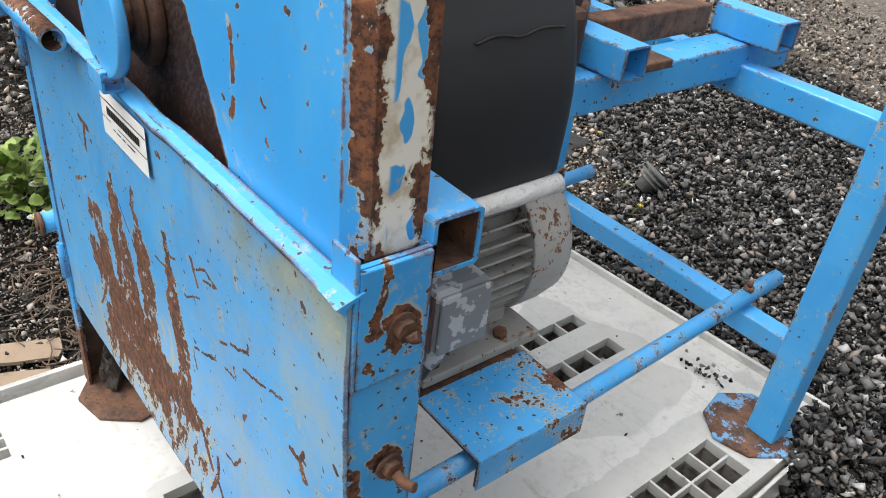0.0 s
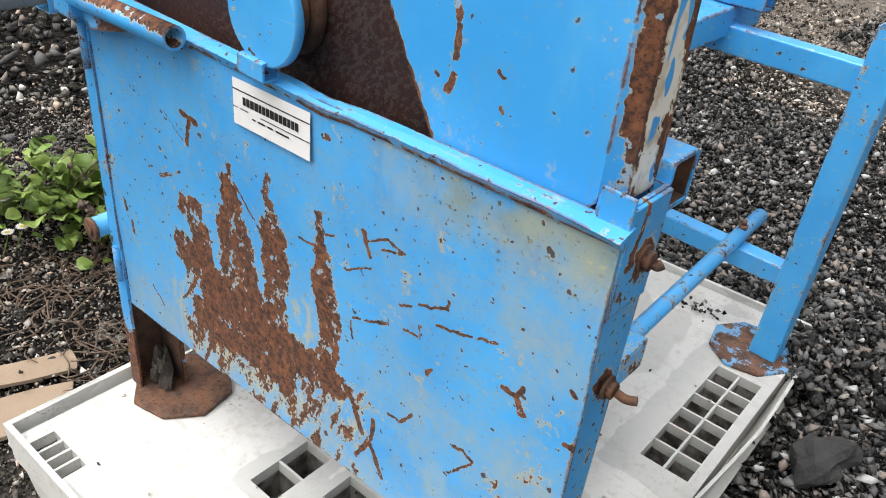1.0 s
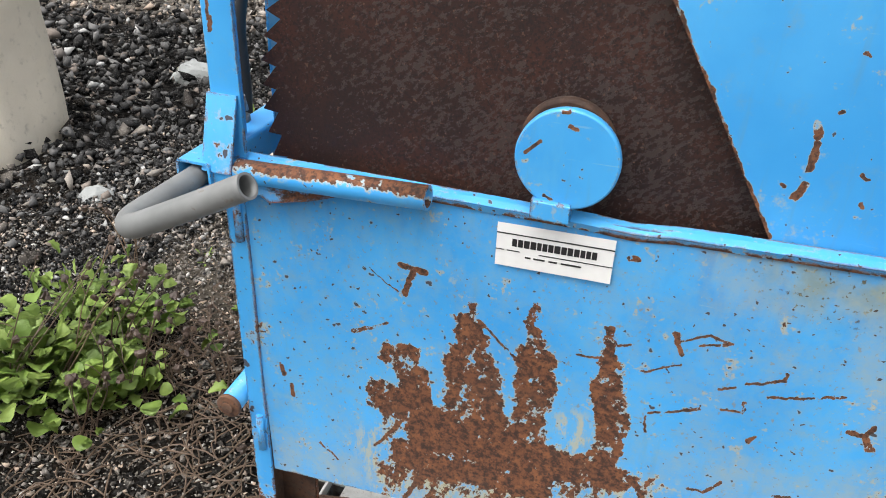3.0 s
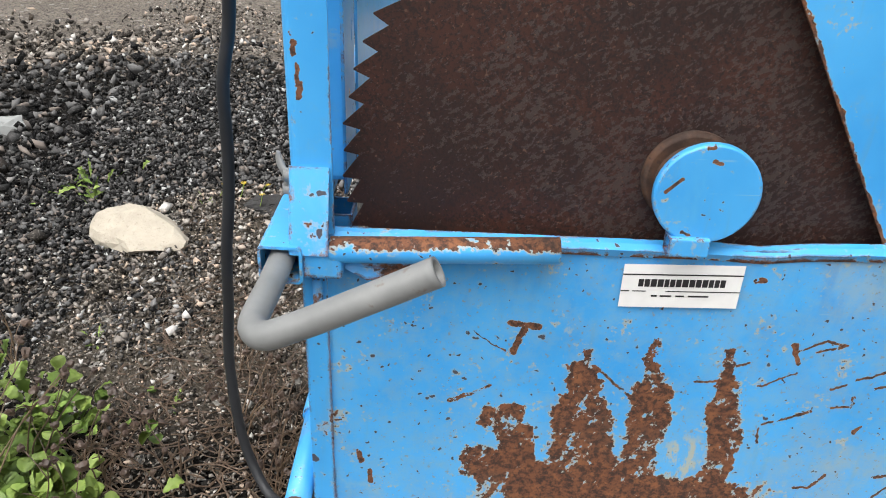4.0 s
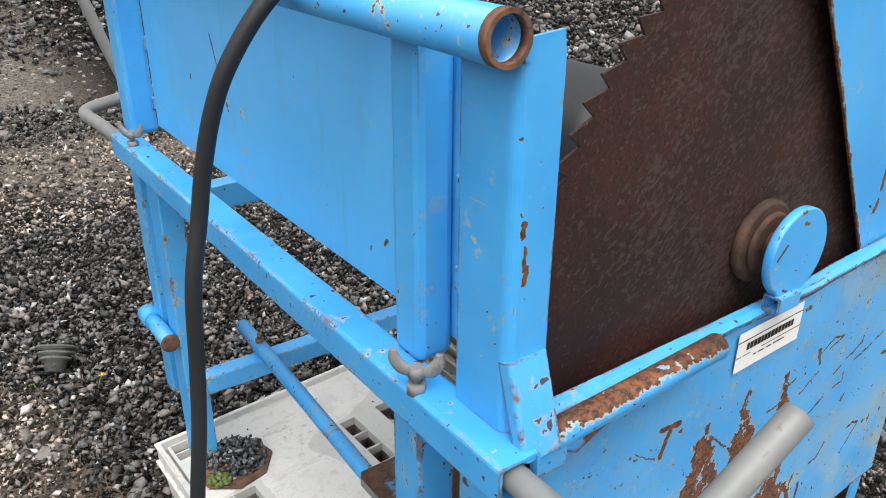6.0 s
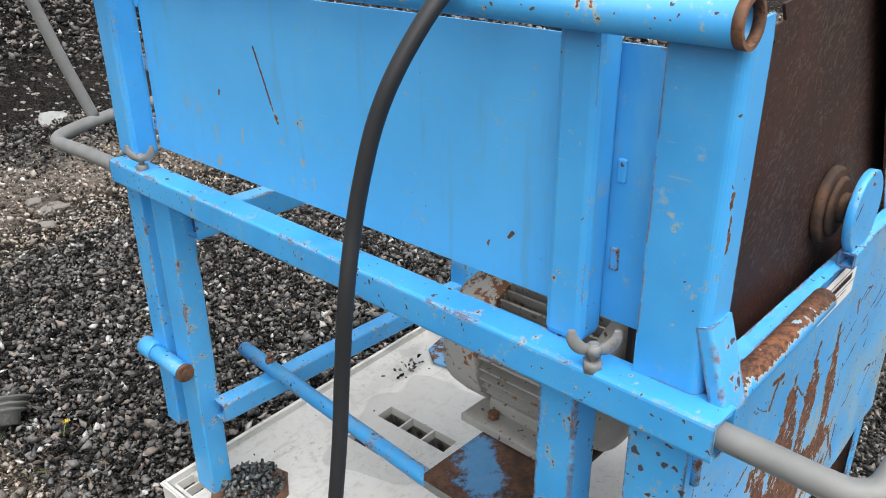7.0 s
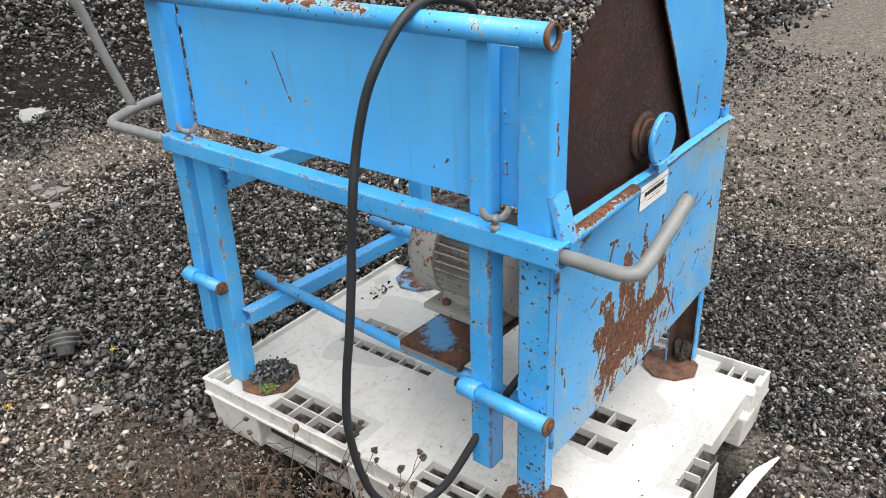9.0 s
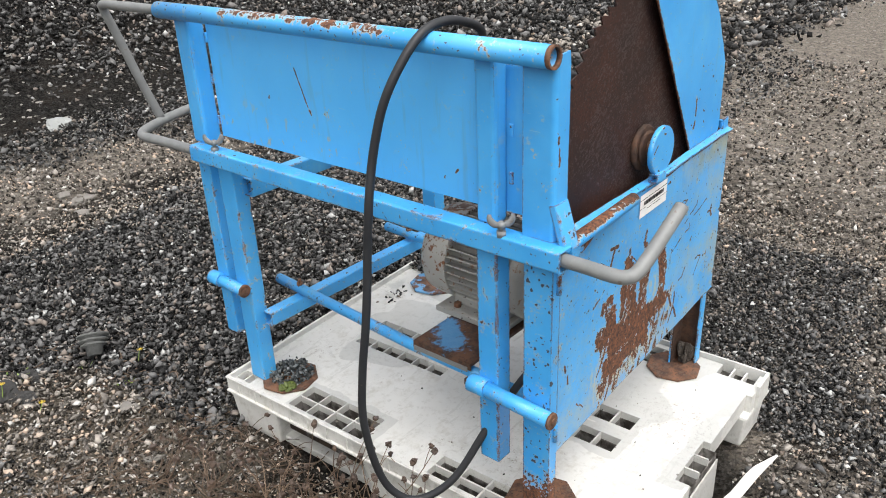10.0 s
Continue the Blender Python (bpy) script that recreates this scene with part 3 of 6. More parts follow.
# cell plastic: grime, and the shade inside the cells, put into one dark colour
m, nt, b, co = start("shaded_grimy_plastic", 0.6)
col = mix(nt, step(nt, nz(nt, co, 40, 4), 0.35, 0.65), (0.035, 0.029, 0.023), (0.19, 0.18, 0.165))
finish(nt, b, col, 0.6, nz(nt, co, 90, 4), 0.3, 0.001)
GRIME_SHADE = m

# ground soil: fine grit, browner and sandier in places
m, nt, b, co = start("grit_soil", 0.95, 0, 0.05)
d1, c1 = cells(nt, co, 95)
d2, c2 = cells(nt, co, 38)
bw = nt.nodes.new("ShaderNodeSeparateColor")
nt.links.new(c1, bw.inputs[0])
bw2 = nt.nodes.new("ShaderNodeSeparateColor")
nt.links.new(c2, bw2.inputs[0])
sx = nt.nodes.new("ShaderNodeSeparateXYZ")
nt.links.new(co, sx.inputs[0])
big = nz(nt, co, 0.9, 4, 0.6)
sand = step(nt, M(nt, 'ADD', big, M(nt, 'MULTIPLY_ADD', sx.outputs[0], 0.11, M(nt, 'MULTIPLY_ADD', sx.outputs[1], -0.075, -0.12))), 0.43, 0.66)
band = M(nt, 'DIVIDE', M(nt, 'SUBTRACT', sx.outputs[1], 3.9), 0.65)
sand = M(nt, 'MAXIMUM', sand, M(nt, 'MULTIPLY', step(nt, M(nt, 'ADD', M(nt, 'MULTIPLY', band, band), M(nt, 'MULTIPLY', big, -1.2)), 0.5, -0.4), 0.85))
sand = M(nt, 'MAXIMUM', sand, M(nt, 'MULTIPLY', M(nt, 'MULTIPLY', step(nt, M(nt, 'MULTIPLY_ADD', big, 0.8, sx.outputs[1]), 3.3, 3.9), step(nt, sx.outputs[0], 1.1, 0.3)), 0.9))
heap = step(nt, M(nt, 'ADD', M(nt, 'MULTIPLY_ADD', sx.outputs[0], -0.30, sx.outputs[1]), M(nt, 'MULTIPLY', big, 1.2)), 0.95, 1.45)
sand = M(nt, 'MULTIPLY', sand, M(nt, 'SUBTRACT', 1.0, M(nt, 'MULTIPLY', heap, step(nt, sx.outputs[0], 1.6, 2.4))))
brown = step(nt, nz(nt, co, 1.7, 4, 0.6), 0.48, 0.68)
# the near-black base carries the shade in the gaps between the stones
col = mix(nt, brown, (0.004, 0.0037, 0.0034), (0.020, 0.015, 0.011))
col = mix(nt, sand, col, (0.235, 0.205, 0.172))
col = mix(nt, M(nt, 'MULTIPLY', step(nt, bw.outputs[0], 0.25, 0.6), 0.8), col, mix(nt, M(nt, 'MULTIPLY', bw.outputs[1], M(nt, 'MULTIPLY_ADD', sand, 0.88, 0.12)), (0.014, 0.0135, 0.013), (0.27, 0.245, 0.215)))
sx2 = M(nt, 'DIVIDE', M(nt, 'ADD', sx.outputs[0], 0.45), 0.55)
sy2 = M(nt, 'DIVIDE', M(nt, 'SUBTRACT', sx.outputs[1], 1.15), 0.6)
near = step(nt, M(nt, 'ADD', M(nt, 'ADD', M(nt, 'MULTIPLY', sx2, sx2), M(nt, 'MULTIPLY', sy2, sy2)), big), 1.8, 0.6)
col = mix(nt, M(nt, 'MULTIPLY', near, 0.6), col, (0.17, 0.145, 0.115))
col = mix(nt, M(nt, 'MULTIPLY', M(nt, 'MULTIPLY', bw2.outputs[1], sand), 0.45), col, (0.07, 0.062, 0.054))
col = mix(nt, step(nt, bw2.outputs[0], 0.955, 0.97), col, (0.26, 0.245, 0.22))
h = M(nt, 'ADD', M(nt, 'MULTIPLY', d1, 0.6), M(nt, 'ADD', M(nt, 'MULTIPLY', d2, 0.8), nz(nt, co, 140, 3)))
finish(nt, b, col, 0.95, h, 1.0, 0.012)
SOIL = m


def stone_mat(name, dark, light, pale, rare):
    m, nt, b, co = start(name, 0.9, 0, 0.08)
    g = nt.nodes.new("ShaderNodeNewGeometry").outputs["Random Per Island"]
    col = mix(nt, M(nt, 'POWER', g, 2.2), dark, light)
    col = mix(nt, step(nt, g, 1.0 - rare, 1.0 - rare * 0.8), col, pale)
    # a second, unrelated draw from the same number for the hue
    h = M(nt, 'FRACT', M(nt, 'MULTIPLY', g, 37.7))
    col = mix(nt, step(nt, h, 0.86, 0.95), col, tuple(c * k for c, k in zip(light, (1.12, 0.97, 0.86))))
    n = nz(nt, co, 170, 3)
    col = mix(nt, M(nt, 'MULTIPLY', step(nt, n, 0.50, 0.7), 0.22), col, tuple(1.5 * c for c in light))
    finish(nt, b, col, 0.85, n, 0.4, 0.002)
    return m


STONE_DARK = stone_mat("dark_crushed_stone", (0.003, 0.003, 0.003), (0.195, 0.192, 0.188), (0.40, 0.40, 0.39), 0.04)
STONE_MIX = stone_mat("mixed_gravel", (0.010, 0.0085, 0.007), (0.43, 0.390, 0.345), (0.54, 0.52, 0.49), 0.05)
STONE_CHIP = stone_mat("blue_grey_chips", (0.030, 0.034, 0.035), (0.170, 0.185, 0.190), (0.30, 0.32, 0.32), 0.04)


def rock_mat(name, a, c, s=9):
    m, nt, b, co = start(name, 0.85)
    col = mix(nt, nz(nt, co, s, 5, 0.6), a, c)
    col = mix(nt, M(nt, 'MULTIPLY', step(nt, nz(nt, co, s * 5, 4, 0.6), 0.55, 0.75), 0.6), col, tuple(0.6 * v for v in a))
    finish(nt, b, col, 0.88, nz(nt, co, s * 4, 5, 0.65), 0.6, 0.008)
    return m


ROCK_PALE = rock_mat("pale_limestone", (0.30, 0.265, 0.205), (0.50, 0.455, 0.375), 22)
ROCK_WHITE = rock_mat("white_quartz", (0.21, 0.222, 0.218), (0.36, 0.372, 0.36))
ROCK_GREY = rock_mat("grey_rock", (0.10, 0.095, 0.085), (0.24, 0.22, 0.20))
CONCRETE = rock_mat("beige_concrete", (0.50, 0.45, 0.36), (0.72, 0.66, 0.55), 5)
ASPHALT = rock_mat("black_lump", (0.012, 0.012, 0.012), (0.055, 0.053, 0.051), 40)
WHITE_ROD = rock_mat("white_rod", (0.55, 0.55, 0.54), (0.70, 0.70, 0.69), 20)
m, nt, b, co = start("tray_enamel", 0.7)
col = mix(nt, step(nt, nz(nt, co, 9, 5, 0.65), 0.40, 0.60), (0.56, 0.46, 0.33), (0.22, 0.095, 0.040))
col = mix(nt, step(nt, nz(nt, co, 60, 4), 0.55, 0.70), col, (0.42, 0.36, 0.28))
finish(nt, b, col, 0.75, nz(nt, co, 120, 4), 0.4, 0.001)
TRAY = m
CARD = rock_mat("weathered_board", (0.21, 0.15, 0.10), (0.35, 0.27, 0.19), 6)
MUD = rock_mat("damp_dirt", (0.022, 0.017, 0.013), (0.060, 0.048, 0.038), 30)
CAPGREY = rock_mat("grey_plastic", (0.075, 0.078, 0.075), (0.14, 0.143, 0.136), 14)


def leaf_mat(name, a, c, trans=0.25):
    m, nt, b, co = start(name, 0.5)
    r = nt.nodes.new("ShaderNodeObjectInfo").outputs["Random"]
    col = mix(nt, r, a, c)
    col = mix(nt, M(nt, 'MULTIPLY', nz(nt, co, 60, 3), 0.5), col, tuple(0.6 * v for v in a))
    finish(nt, b, col, 0.5, nz(nt, co, 90, 2), 0.3, 0.002)
    b.inputs["Subsurface Weight"].default_value = 0.0
    return m


LEAF = leaf_mat("fresh_leaf", (0.13, 0.22, 0.030), (0.33, 0.44, 0.10))
STALK = leaf_mat("dry_stalk", (0.075, 0.047, 0.030), (0.20, 0.135, 0.085))
SEED = leaf_mat("seed_head", (0.045, 0.028, 0.020), (0.10, 0.065, 0.045))
MOSS = leaf_mat("moss", (0.045, 0.070, 0.010), (0.120, 0.145, 0.026))
PETAL = leaf_mat("petal", (0.75, 0.75, 0.72), (0.80, 0.80, 0.78))
YELLOW = leaf_mat("yellow_petal", (0.62, 0.45, 0.03), (0.70, 0.52, 0.06))


def flat(name, col, rough=0.5):
    m, nt, b, co = start(name, rough)
    finish(nt, b, mix(nt, nz(nt, co, 60, 3), col, tuple(0.85 * c for c in col)), rough)
    return m


STICKER = flat("white_label", (0.78, 0.78, 0.76), 0.4)
INK = flat("black_print", (0.015, 0.015, 0.016), 0.5)
HOLLOW = flat("dark_inside", (0.015, 0.012, 0.010), 0.9)

# ---- building helpers ----


def thing(name, at, label, category, **k):
    e = new(name)
    e.location = at
    return tagged(e, label, category, **k)


def place(ob, parent):
    """Hang ob under parent without moving it."""
    ob.parent = parent
    if parent.type == 'EMPTY':
        ob.matrix_parent_inverse = Matrix.Translation(-parent.location)
    return ob


def part(name, bm, mat, parent=None, label="", smooth=False):
    me = bpy.data.meshes.new(name)
    bm.normal_update()
    bm.to_mesh(me)
    bm.free()
    for q in mat if isinstance(mat, (list, tuple)) else [mat]:
        me.materials.append(q)
    if smooth:
        me.polygons.foreach_set("use_smooth", [True] * len(me.polygons))
    ob = new(name, me)
    if parent:
        place(ob, parent)
    if label:
        ob["label"] = label
    return ob


def box(bm, x0, x1, y0, y1, z0, z1, bev=0.003, turn=None):
    m = Matrix.Translation(((x0 + x1) / 2, (y0 + y1) / 2, (z0 + z1) / 2))
    if turn:
        m = m @ turn
    r = bmesh.ops.create_cube(bm, size=1, matrix=m @ Matrix.Diagonal((x1 - x0, y1 - y0, z1 - z0, 1)))
    if bev:
        es = list({e for v in r["verts"] for e in v.link_edges})
        bmesh.ops.bevel(bm, geom=es, offset=bev, segments=2, profile=0.5, affect='EDGES')
    return bm


def B(*a, **k):
    return box(bmesh.new(), *a, **k)


def smooth_path(pts, n=8):
    """Points of a smooth curve through pts."""
    pts = [Vector(p) for p in pts]
    out = []
    for i in range(len(pts) - 1):
        p0, p1, p2, p3 = pts[max(i - 1, 0)], pts[i], pts[i + 1], pts[min(i + 2, len(pts) - 1)]
        for k in range(n):
            t = k / n
            out.append(0.5 * ((2 * p1) + (p2 - p0) * t + (2 * p0 - 5 * p1 + 4 * p2 - p3) * t * t + (3 * p1 - p0 - 3 * p2 + p3) * t ** 3))
    return out + [pts[-1]]


def pipe(bm, pts, r, n=16, wall=0.0, radii=None):
    """A round tube along the points; with a wall it is hollow and open at both ends."""
    pts = [Vector(p) for p in pts]
    outer, inner, prev = [], [], None
    for i, p in enumerate(pts):
        d = (pts[min(i + 1, len(pts) - 1)] - pts[max(i - 1, 0)]).normalized()
        if prev is None:
            a = d.cross(Vector((0, 0, 1)))
            if a.length < 0.2:
                a = d.cross(Vector((1, 0, 0)))
        else:
            a = prev - d * prev.dot(d)
        a.normalize()
        prev = a
        b = d.cross(a)
        q = radii[i] if radii else r
        dirs = [math.cos(t) * a + math.sin(t) * b for t in [2 * math.pi * k / n for k in range(n)]]
        outer.append([bm.verts.new(p + q * v) for v in dirs])
        if wall:
            inner.append([bm.verts.new(p + (q - wall) * v) for v in dirs])

    def quad(*v):
        bm.faces.new(v).smooth = True
    for s, w in zip(outer, outer[1:]):
        for k in range(n):
            quad(s[k], s[(k + 1) % n], w[(k + 1) % n], w[k])
    for s, w in zip(inner, inner[1:]):
        for k in range(n):
            quad(w[k], w[(k + 1) % n], s[(k + 1) % n], s[k])
    if wall:
        for k in range(n):
            j = (k + 1) % n
            bm.faces.new((outer[0][j], outer[0][k], inner[0][k], inner[0][j]))
            bm.faces.new((outer[-1][k], outer[-1][j], inner[-1][j], inner[-1][k]))
    else:
        bm.faces.new(outer[0][::-1])
        bm.faces.new(outer[-1])
    return bm


def P(*a, **k):
    return pipe(bmesh.new(), *a, **k)


def square_tube(bm, axis, lo, hi, c0, c1, w0, w1, wall=0.003, bev=0.004):
    """An open, hollow square tube along axis 0, 1 or 2 from lo to hi; its middle lies at c0, c1 in the other two axes."""
    def ring(t, a, b, r):
        out = []
        for sx, sy in ((1, 1), (-1, 1), (-1, -1), (1, -1)):
            for k in range(4):
                ang = math.atan2(sy, sx) - math.pi / 4 + k * math.pi / 6
                u, v = c0 + sx * (a - r) + r * math.cos(ang), c1 + sy * (b - r) + r * math.sin(ang)
                p = [u, v]
                p.insert(axis, t)
                out.append(bm.verts.new(p))
        return out
    rings = [ring(lo, w0 / 2, w1 / 2, bev), ring(hi, w0 / 2, w1 / 2, bev), ring(hi, w0 / 2 - wall, w1 / 2 - wall, bev * 0.4), ring(lo, w0 / 2 - wall, w1 / 2 - wall, bev * 0.4)]
    n = len(rings[0])
    for i in range(4):
        s, w = rings[i], rings[(i + 1) % 4]
        for k in range(n):
            bm.faces.new((s[k], s[(k + 1) % n], w[(k + 1) % n], w[k]))
    bmesh.ops.recalc_face_normals(bm, faces=bm.faces[:])
    return bm


def T(*a, **k):
    return square_tube(bmesh.new(), *a, **k)


def sheet(pts, thick, way):
    """A flat plate of the outline pts (3D), thick along way."""
    bm = bmesh.new()
    f = bm.faces.new([bm.verts.new(p) for p in pts])
    r = bmesh.ops.extrude_face_region(bm, geom=[f])
    bmesh.ops.translate(bm, vec=Vector(way) * thick, verts=[v for v in r["geom"] if isinstance(v, bmesh.types.BMVert)])
    bmesh.ops.recalc_face_normals(bm, faces=bm.faces[:])
    return bm


def joined(*bms):
    out = bmesh.new()
    for q in bms:
        me = bpy.data.meshes.new("tmp")
        q.to_mesh(me)
        q.free()
        out.from_mesh(me)
        bpy.data.meshes.remove(me)
    return out


def hex_bolt(bm, at, way, r, length, shank):
    """A hexagon head at `at` on a shank that points along way."""
    w = Vector(way).normalized()
    p = Vector(at)
    pipe(bm, [p, p + w * length], r, n=6)
    if shank:
        pipe(bm, [p + w * length, p + w * (length + shank)], r * 0.5, n=12)
    return bm


def rock(bm, at, size, seed, sub=3, rough=0.25, flat_base=True):
    r = bmesh.ops.create_icosphere(bm, subdivisions=sub, radius=1.0)
    o = Vector((seed * 3.1, seed * 1.7, seed * 0.9))
    for v in r["verts"]:
        n = v.co.normalized()
        k = 1 + rough * noise.noise(n * 1.3 + o) * 1.6 + rough * 0.5 * noise.noise(n * 3.5 + o) + rough * 0.25 * noise.noise(n * 8 + o)
        q = n * k
        # flatten along a few planes for a broken look
        for j in range(5):
            pl = Vector((noise.noise(o + Vector((j, 0, 0))), noise.noise(o + Vector((0, j, 3))), noise.noise(o + Vector((5, 2, j))))).normalized()
            e = q.dot(pl) - 0.72
            if e > 0:
                q -= pl * e * 0.85
        v.co = Vector(at) + Vector((q.x * size[0], q.y * size[1], q.z * size[2]))
    return bm


# ---- ground ----


def gz(x, y):
    """Height of the ground."""
    h = 0.0
    h -= 0.036 * max(0.0, min(y, 4.2) - 1.3)
    h += 0.155 * math.exp(-(((x - 1.08) / 0.48) ** 2 + ((y - 0.98) / 0.55) ** 2))
    h += 0.06 * math.exp(-(((x - 0.9) / 0.9) ** 2 + ((y - 2.3) / 0.5) ** 2))
    h += 0.16 * math.exp(-(((x + 0.9) / 1.1) ** 2 + ((y - 3.3) / 0.55) ** 2))
    h += 0.05 * math.exp(-(((x + 0.55) / 0.25) ** 2 + ((y - 1.65) / 0.2) ** 2))
    d = (y - 5.0) + 0.25 * (x - 1.4) * (1 if x < 1.4 else 0.15)
    if d > 0:
        h += 1.1 * (1 - math.exp(-(d / 2.4) ** 1.5)) * math.exp(-((x - 1.0) / 5.0) ** 2)
    f = 0.035 * noise.noise(Vector((x * 1.3, y * 1.3, 0.3))) + 0.014 * noise.noise(Vector((x * 5, y * 5, 1.3)))
    inside = max(0.0, 1 - max(abs(x - 0.41) / 0.55, abs(y - 0.43) / 0.75))
    return h + f * (1 - min(1, 4 * inside)) - 0.03 * min(1, 4 * inside)


def ground():
    def axis(lo, a, c, hi):
        return np.concatenate([np.linspace(lo, a, 40)[:-1], np.linspace(a, c, 170)[:-1], np.linspace(c, hi, 50)])
    xs, ys = axis(-40, -2.2, 4.0, 40), axis(-30, -1.5, 5.0, 60)
    verts = [(x, y, gz(x, y)) for y in ys for x in xs]
    nx, ny = len(xs), len(ys)
    faces = [(j * nx + i, j * nx + i + 1, (j + 1) * nx + i + 1, (j + 1) * nx + i) for j in range(ny - 1) for i in range(nx - 1)]
    me = bpy.data.meshes.new("ground")
    me.from_pydata(verts, [], faces)
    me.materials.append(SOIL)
    me.polygons.foreach_set("use_smooth", [True] * len(faces))
    return tagged(new("ground", me), "bare brown and grey gritty soil strewn with gravel", "ground", kind="structure")


ground()

CHIP_V = np.array([(1.05, 0.1, 0.1), (-1.05, -0.1, 0.0), (0.1, 0.95, -0.1), (-0.1, -0.95, 0.1), (0.15, -0.1, 0.85), (-0.1, 0.1, -0.85)])
CHIP_F = np.array([(0, 2, 4), (2, 1, 4), (1, 3, 4), (3, 0, 4), (2, 0, 5), (1, 2, 5), (3, 1, 5), (0, 3, 5)])


def stones(name, pts, sizes, mat, label, rng, sink=0.25, parent=None):
    """Angular little stones, one mesh for all of them."""
    n = len(pts)
    v = CHIP_V[None] * (1 + rng.uniform(-0.35, 0.35, (n, 6, 3))) + rng.uniform(-0.32, 0.32, (n, 6, 3))
    v = v * np.stack([rng.uniform(0.7, 1.3, n), rng.uniform(0.6, 1.0, n), rng.uniform(0.50, 0.95, n)], 1)[:, None]
    q = rng.normal(size=(n, 4)) * np.array([1.0, 0.35, 0.35, 1.0])
    q /= np.linalg.norm(q, axis=1)[:, None]
    w, x, y, z = q.T
    R = np.stack([1 - 2 * (y * y + z * z), 2 * (x * y - w * z), 2 * (x * z + w * y), 2 * (x * y + w * z), 1 - 2 * (x * x + z * z), 2 * (y * z - w * x),
                  2 * (x * z - w * y), 2 * (y * z + w * x), 1 - 2 * (x * x + y * y)], 1).reshape(n, 3, 3)
    v = np.einsum("nij,nkj->nki", R, v) * sizes[:, None, None]
    c = pts.copy()
    c[:, 2] += sizes * (0.62 - sink) + rng.uniform(-0.6, 1.9, n) * sizes
    v = (v + c[:, None]).reshape(-1, 3)
    f = (CHIP_F[None] + 6 * np.arange(n)[:, None, None]).reshape(-1, 3)
    me = bpy.data.meshes.new(name)
    me.vertices.add(len(v))
    me.vertices.foreach_set("co", v.ravel())
    me.loops.add(f.size)
    me.loops.foreach_set("vertex_index", f.ravel())
    me.polygons.add(len(f))
    me.polygons.foreach_set("loop_start", np.arange(0, f.size, 3))
    me.update(calc_edges=True)
    me.materials.append(mat)
    ob = new(name, me)
    if parent:
        place(ob, parent)
        ob["label"] = label
        ob["kind"] = "stuff"
        return ob
    return tagged(ob, label, "gravel", kind="stuff")


def darkness(x, y):
    """1 where the ground is heaped with dark crushed stone, 0 on bare soil."""
    d = 0.35 * noise.noise(Vector((x * 0.9, y * 0.9, 5.0))) + 0.25 * noise.noise(Vector((x * 2.6, y * 2.6, 9.0)))
    if y > 1.0 and x > -0.15:
        d += 0.75 if y < 2.75 else 0.05
        d -= 0.8 * math.exp(-((y - 3.5) / 0.5) ** 2)
        if y > 4.2:
            d += 0.65
    if x > 0.84:
        d += 0.5 * max(0, 1 - (x - 0.84) / 1.3) if y > -0.3 else 0.15
    if x <= -0.15 and y > 1.78 + 0.10 * math.sin(x * 9):
        d += 0.75 if y < 3.2 else -0.25
    if x > 2.0 and y < 3.2:
        d -= 0.35
    if x > 1.6 and y > 0.30 * x + 0.55:
        d += 0.75
    if 0.84 < x < 3.1 and -0.2 < y <= 0.30 * x + 0.55:
        d += 0.30
    if x < -0.8 and y > 0.3:
        d += 0.35
    return d


def scatter(rng):
    dark, mixed, ds, ms = [], [], [], []
    # the stretch that the walk passes nearest is strewn thickest
    zones = [((-1.3, 2.2), (1.0, 3.0), 150000, 0.0060), ((-1.5, 0.02), (-0.5, 1.05), 60000, 0.0040), ((0.8, 2.4), (-0.6, 1.1), 80000, 0.0062),
             ((-1.9, 4.5), (3.0, 5.6), 50000, 0.0085), ((2.2, 5.5), (-0.8, 3.0), 30000, 0.0085), ((-3.6, -1.3), (0.0, 4.5), 12000, 0.015),
             ((-1.0, 6.0), (5.6, 9.0), 24000, 0.015), ((-0.3, 1.5), (-0.9, -0.1), 16000, 0.0050), ((4.2, 9.0), (1.6, 6.0), 15000, 0.020)]
    for (x0, x1), (y0, y1), n, s in zones:
        for x, y in zip(rng.uniform(x0, x1, n) + rng.normal(0, 0.14, n), rng.uniform(y0, y1, n) + rng.normal(0, 0.14, n)):
            if abs(x - 0.415) < 0.425 and abs(y - 0.435) < 0.635:
                continue
            d = darkness(x, y)
            if x > 0.84 and y < 0.45 and s == 0.0062:
                s_ = 0.0044
            else:
                s_ = s
            k = s_ * min(2.4, math.exp(rng.normal(0, 0.40)))
            if d > rng.uniform(0.1, 0.5):
                dark.append((x, y, gz(x, y))), ds.append(k * 1.08)
            elif rng.uniform() < 0.62:
                mixed.append((x, y, gz(x, y))), ms.append(k * 0.88 * (1.7 if rng.uniform() < 0.04 else 1))
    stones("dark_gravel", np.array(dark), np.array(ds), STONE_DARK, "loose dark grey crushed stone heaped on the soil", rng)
    stones("mixed_gravel", np.array(mixed), np.array(ms), STONE_MIX, "small brown, grey and pale gravel in the soil", rng)


scatter(np.random.default_rng(4))


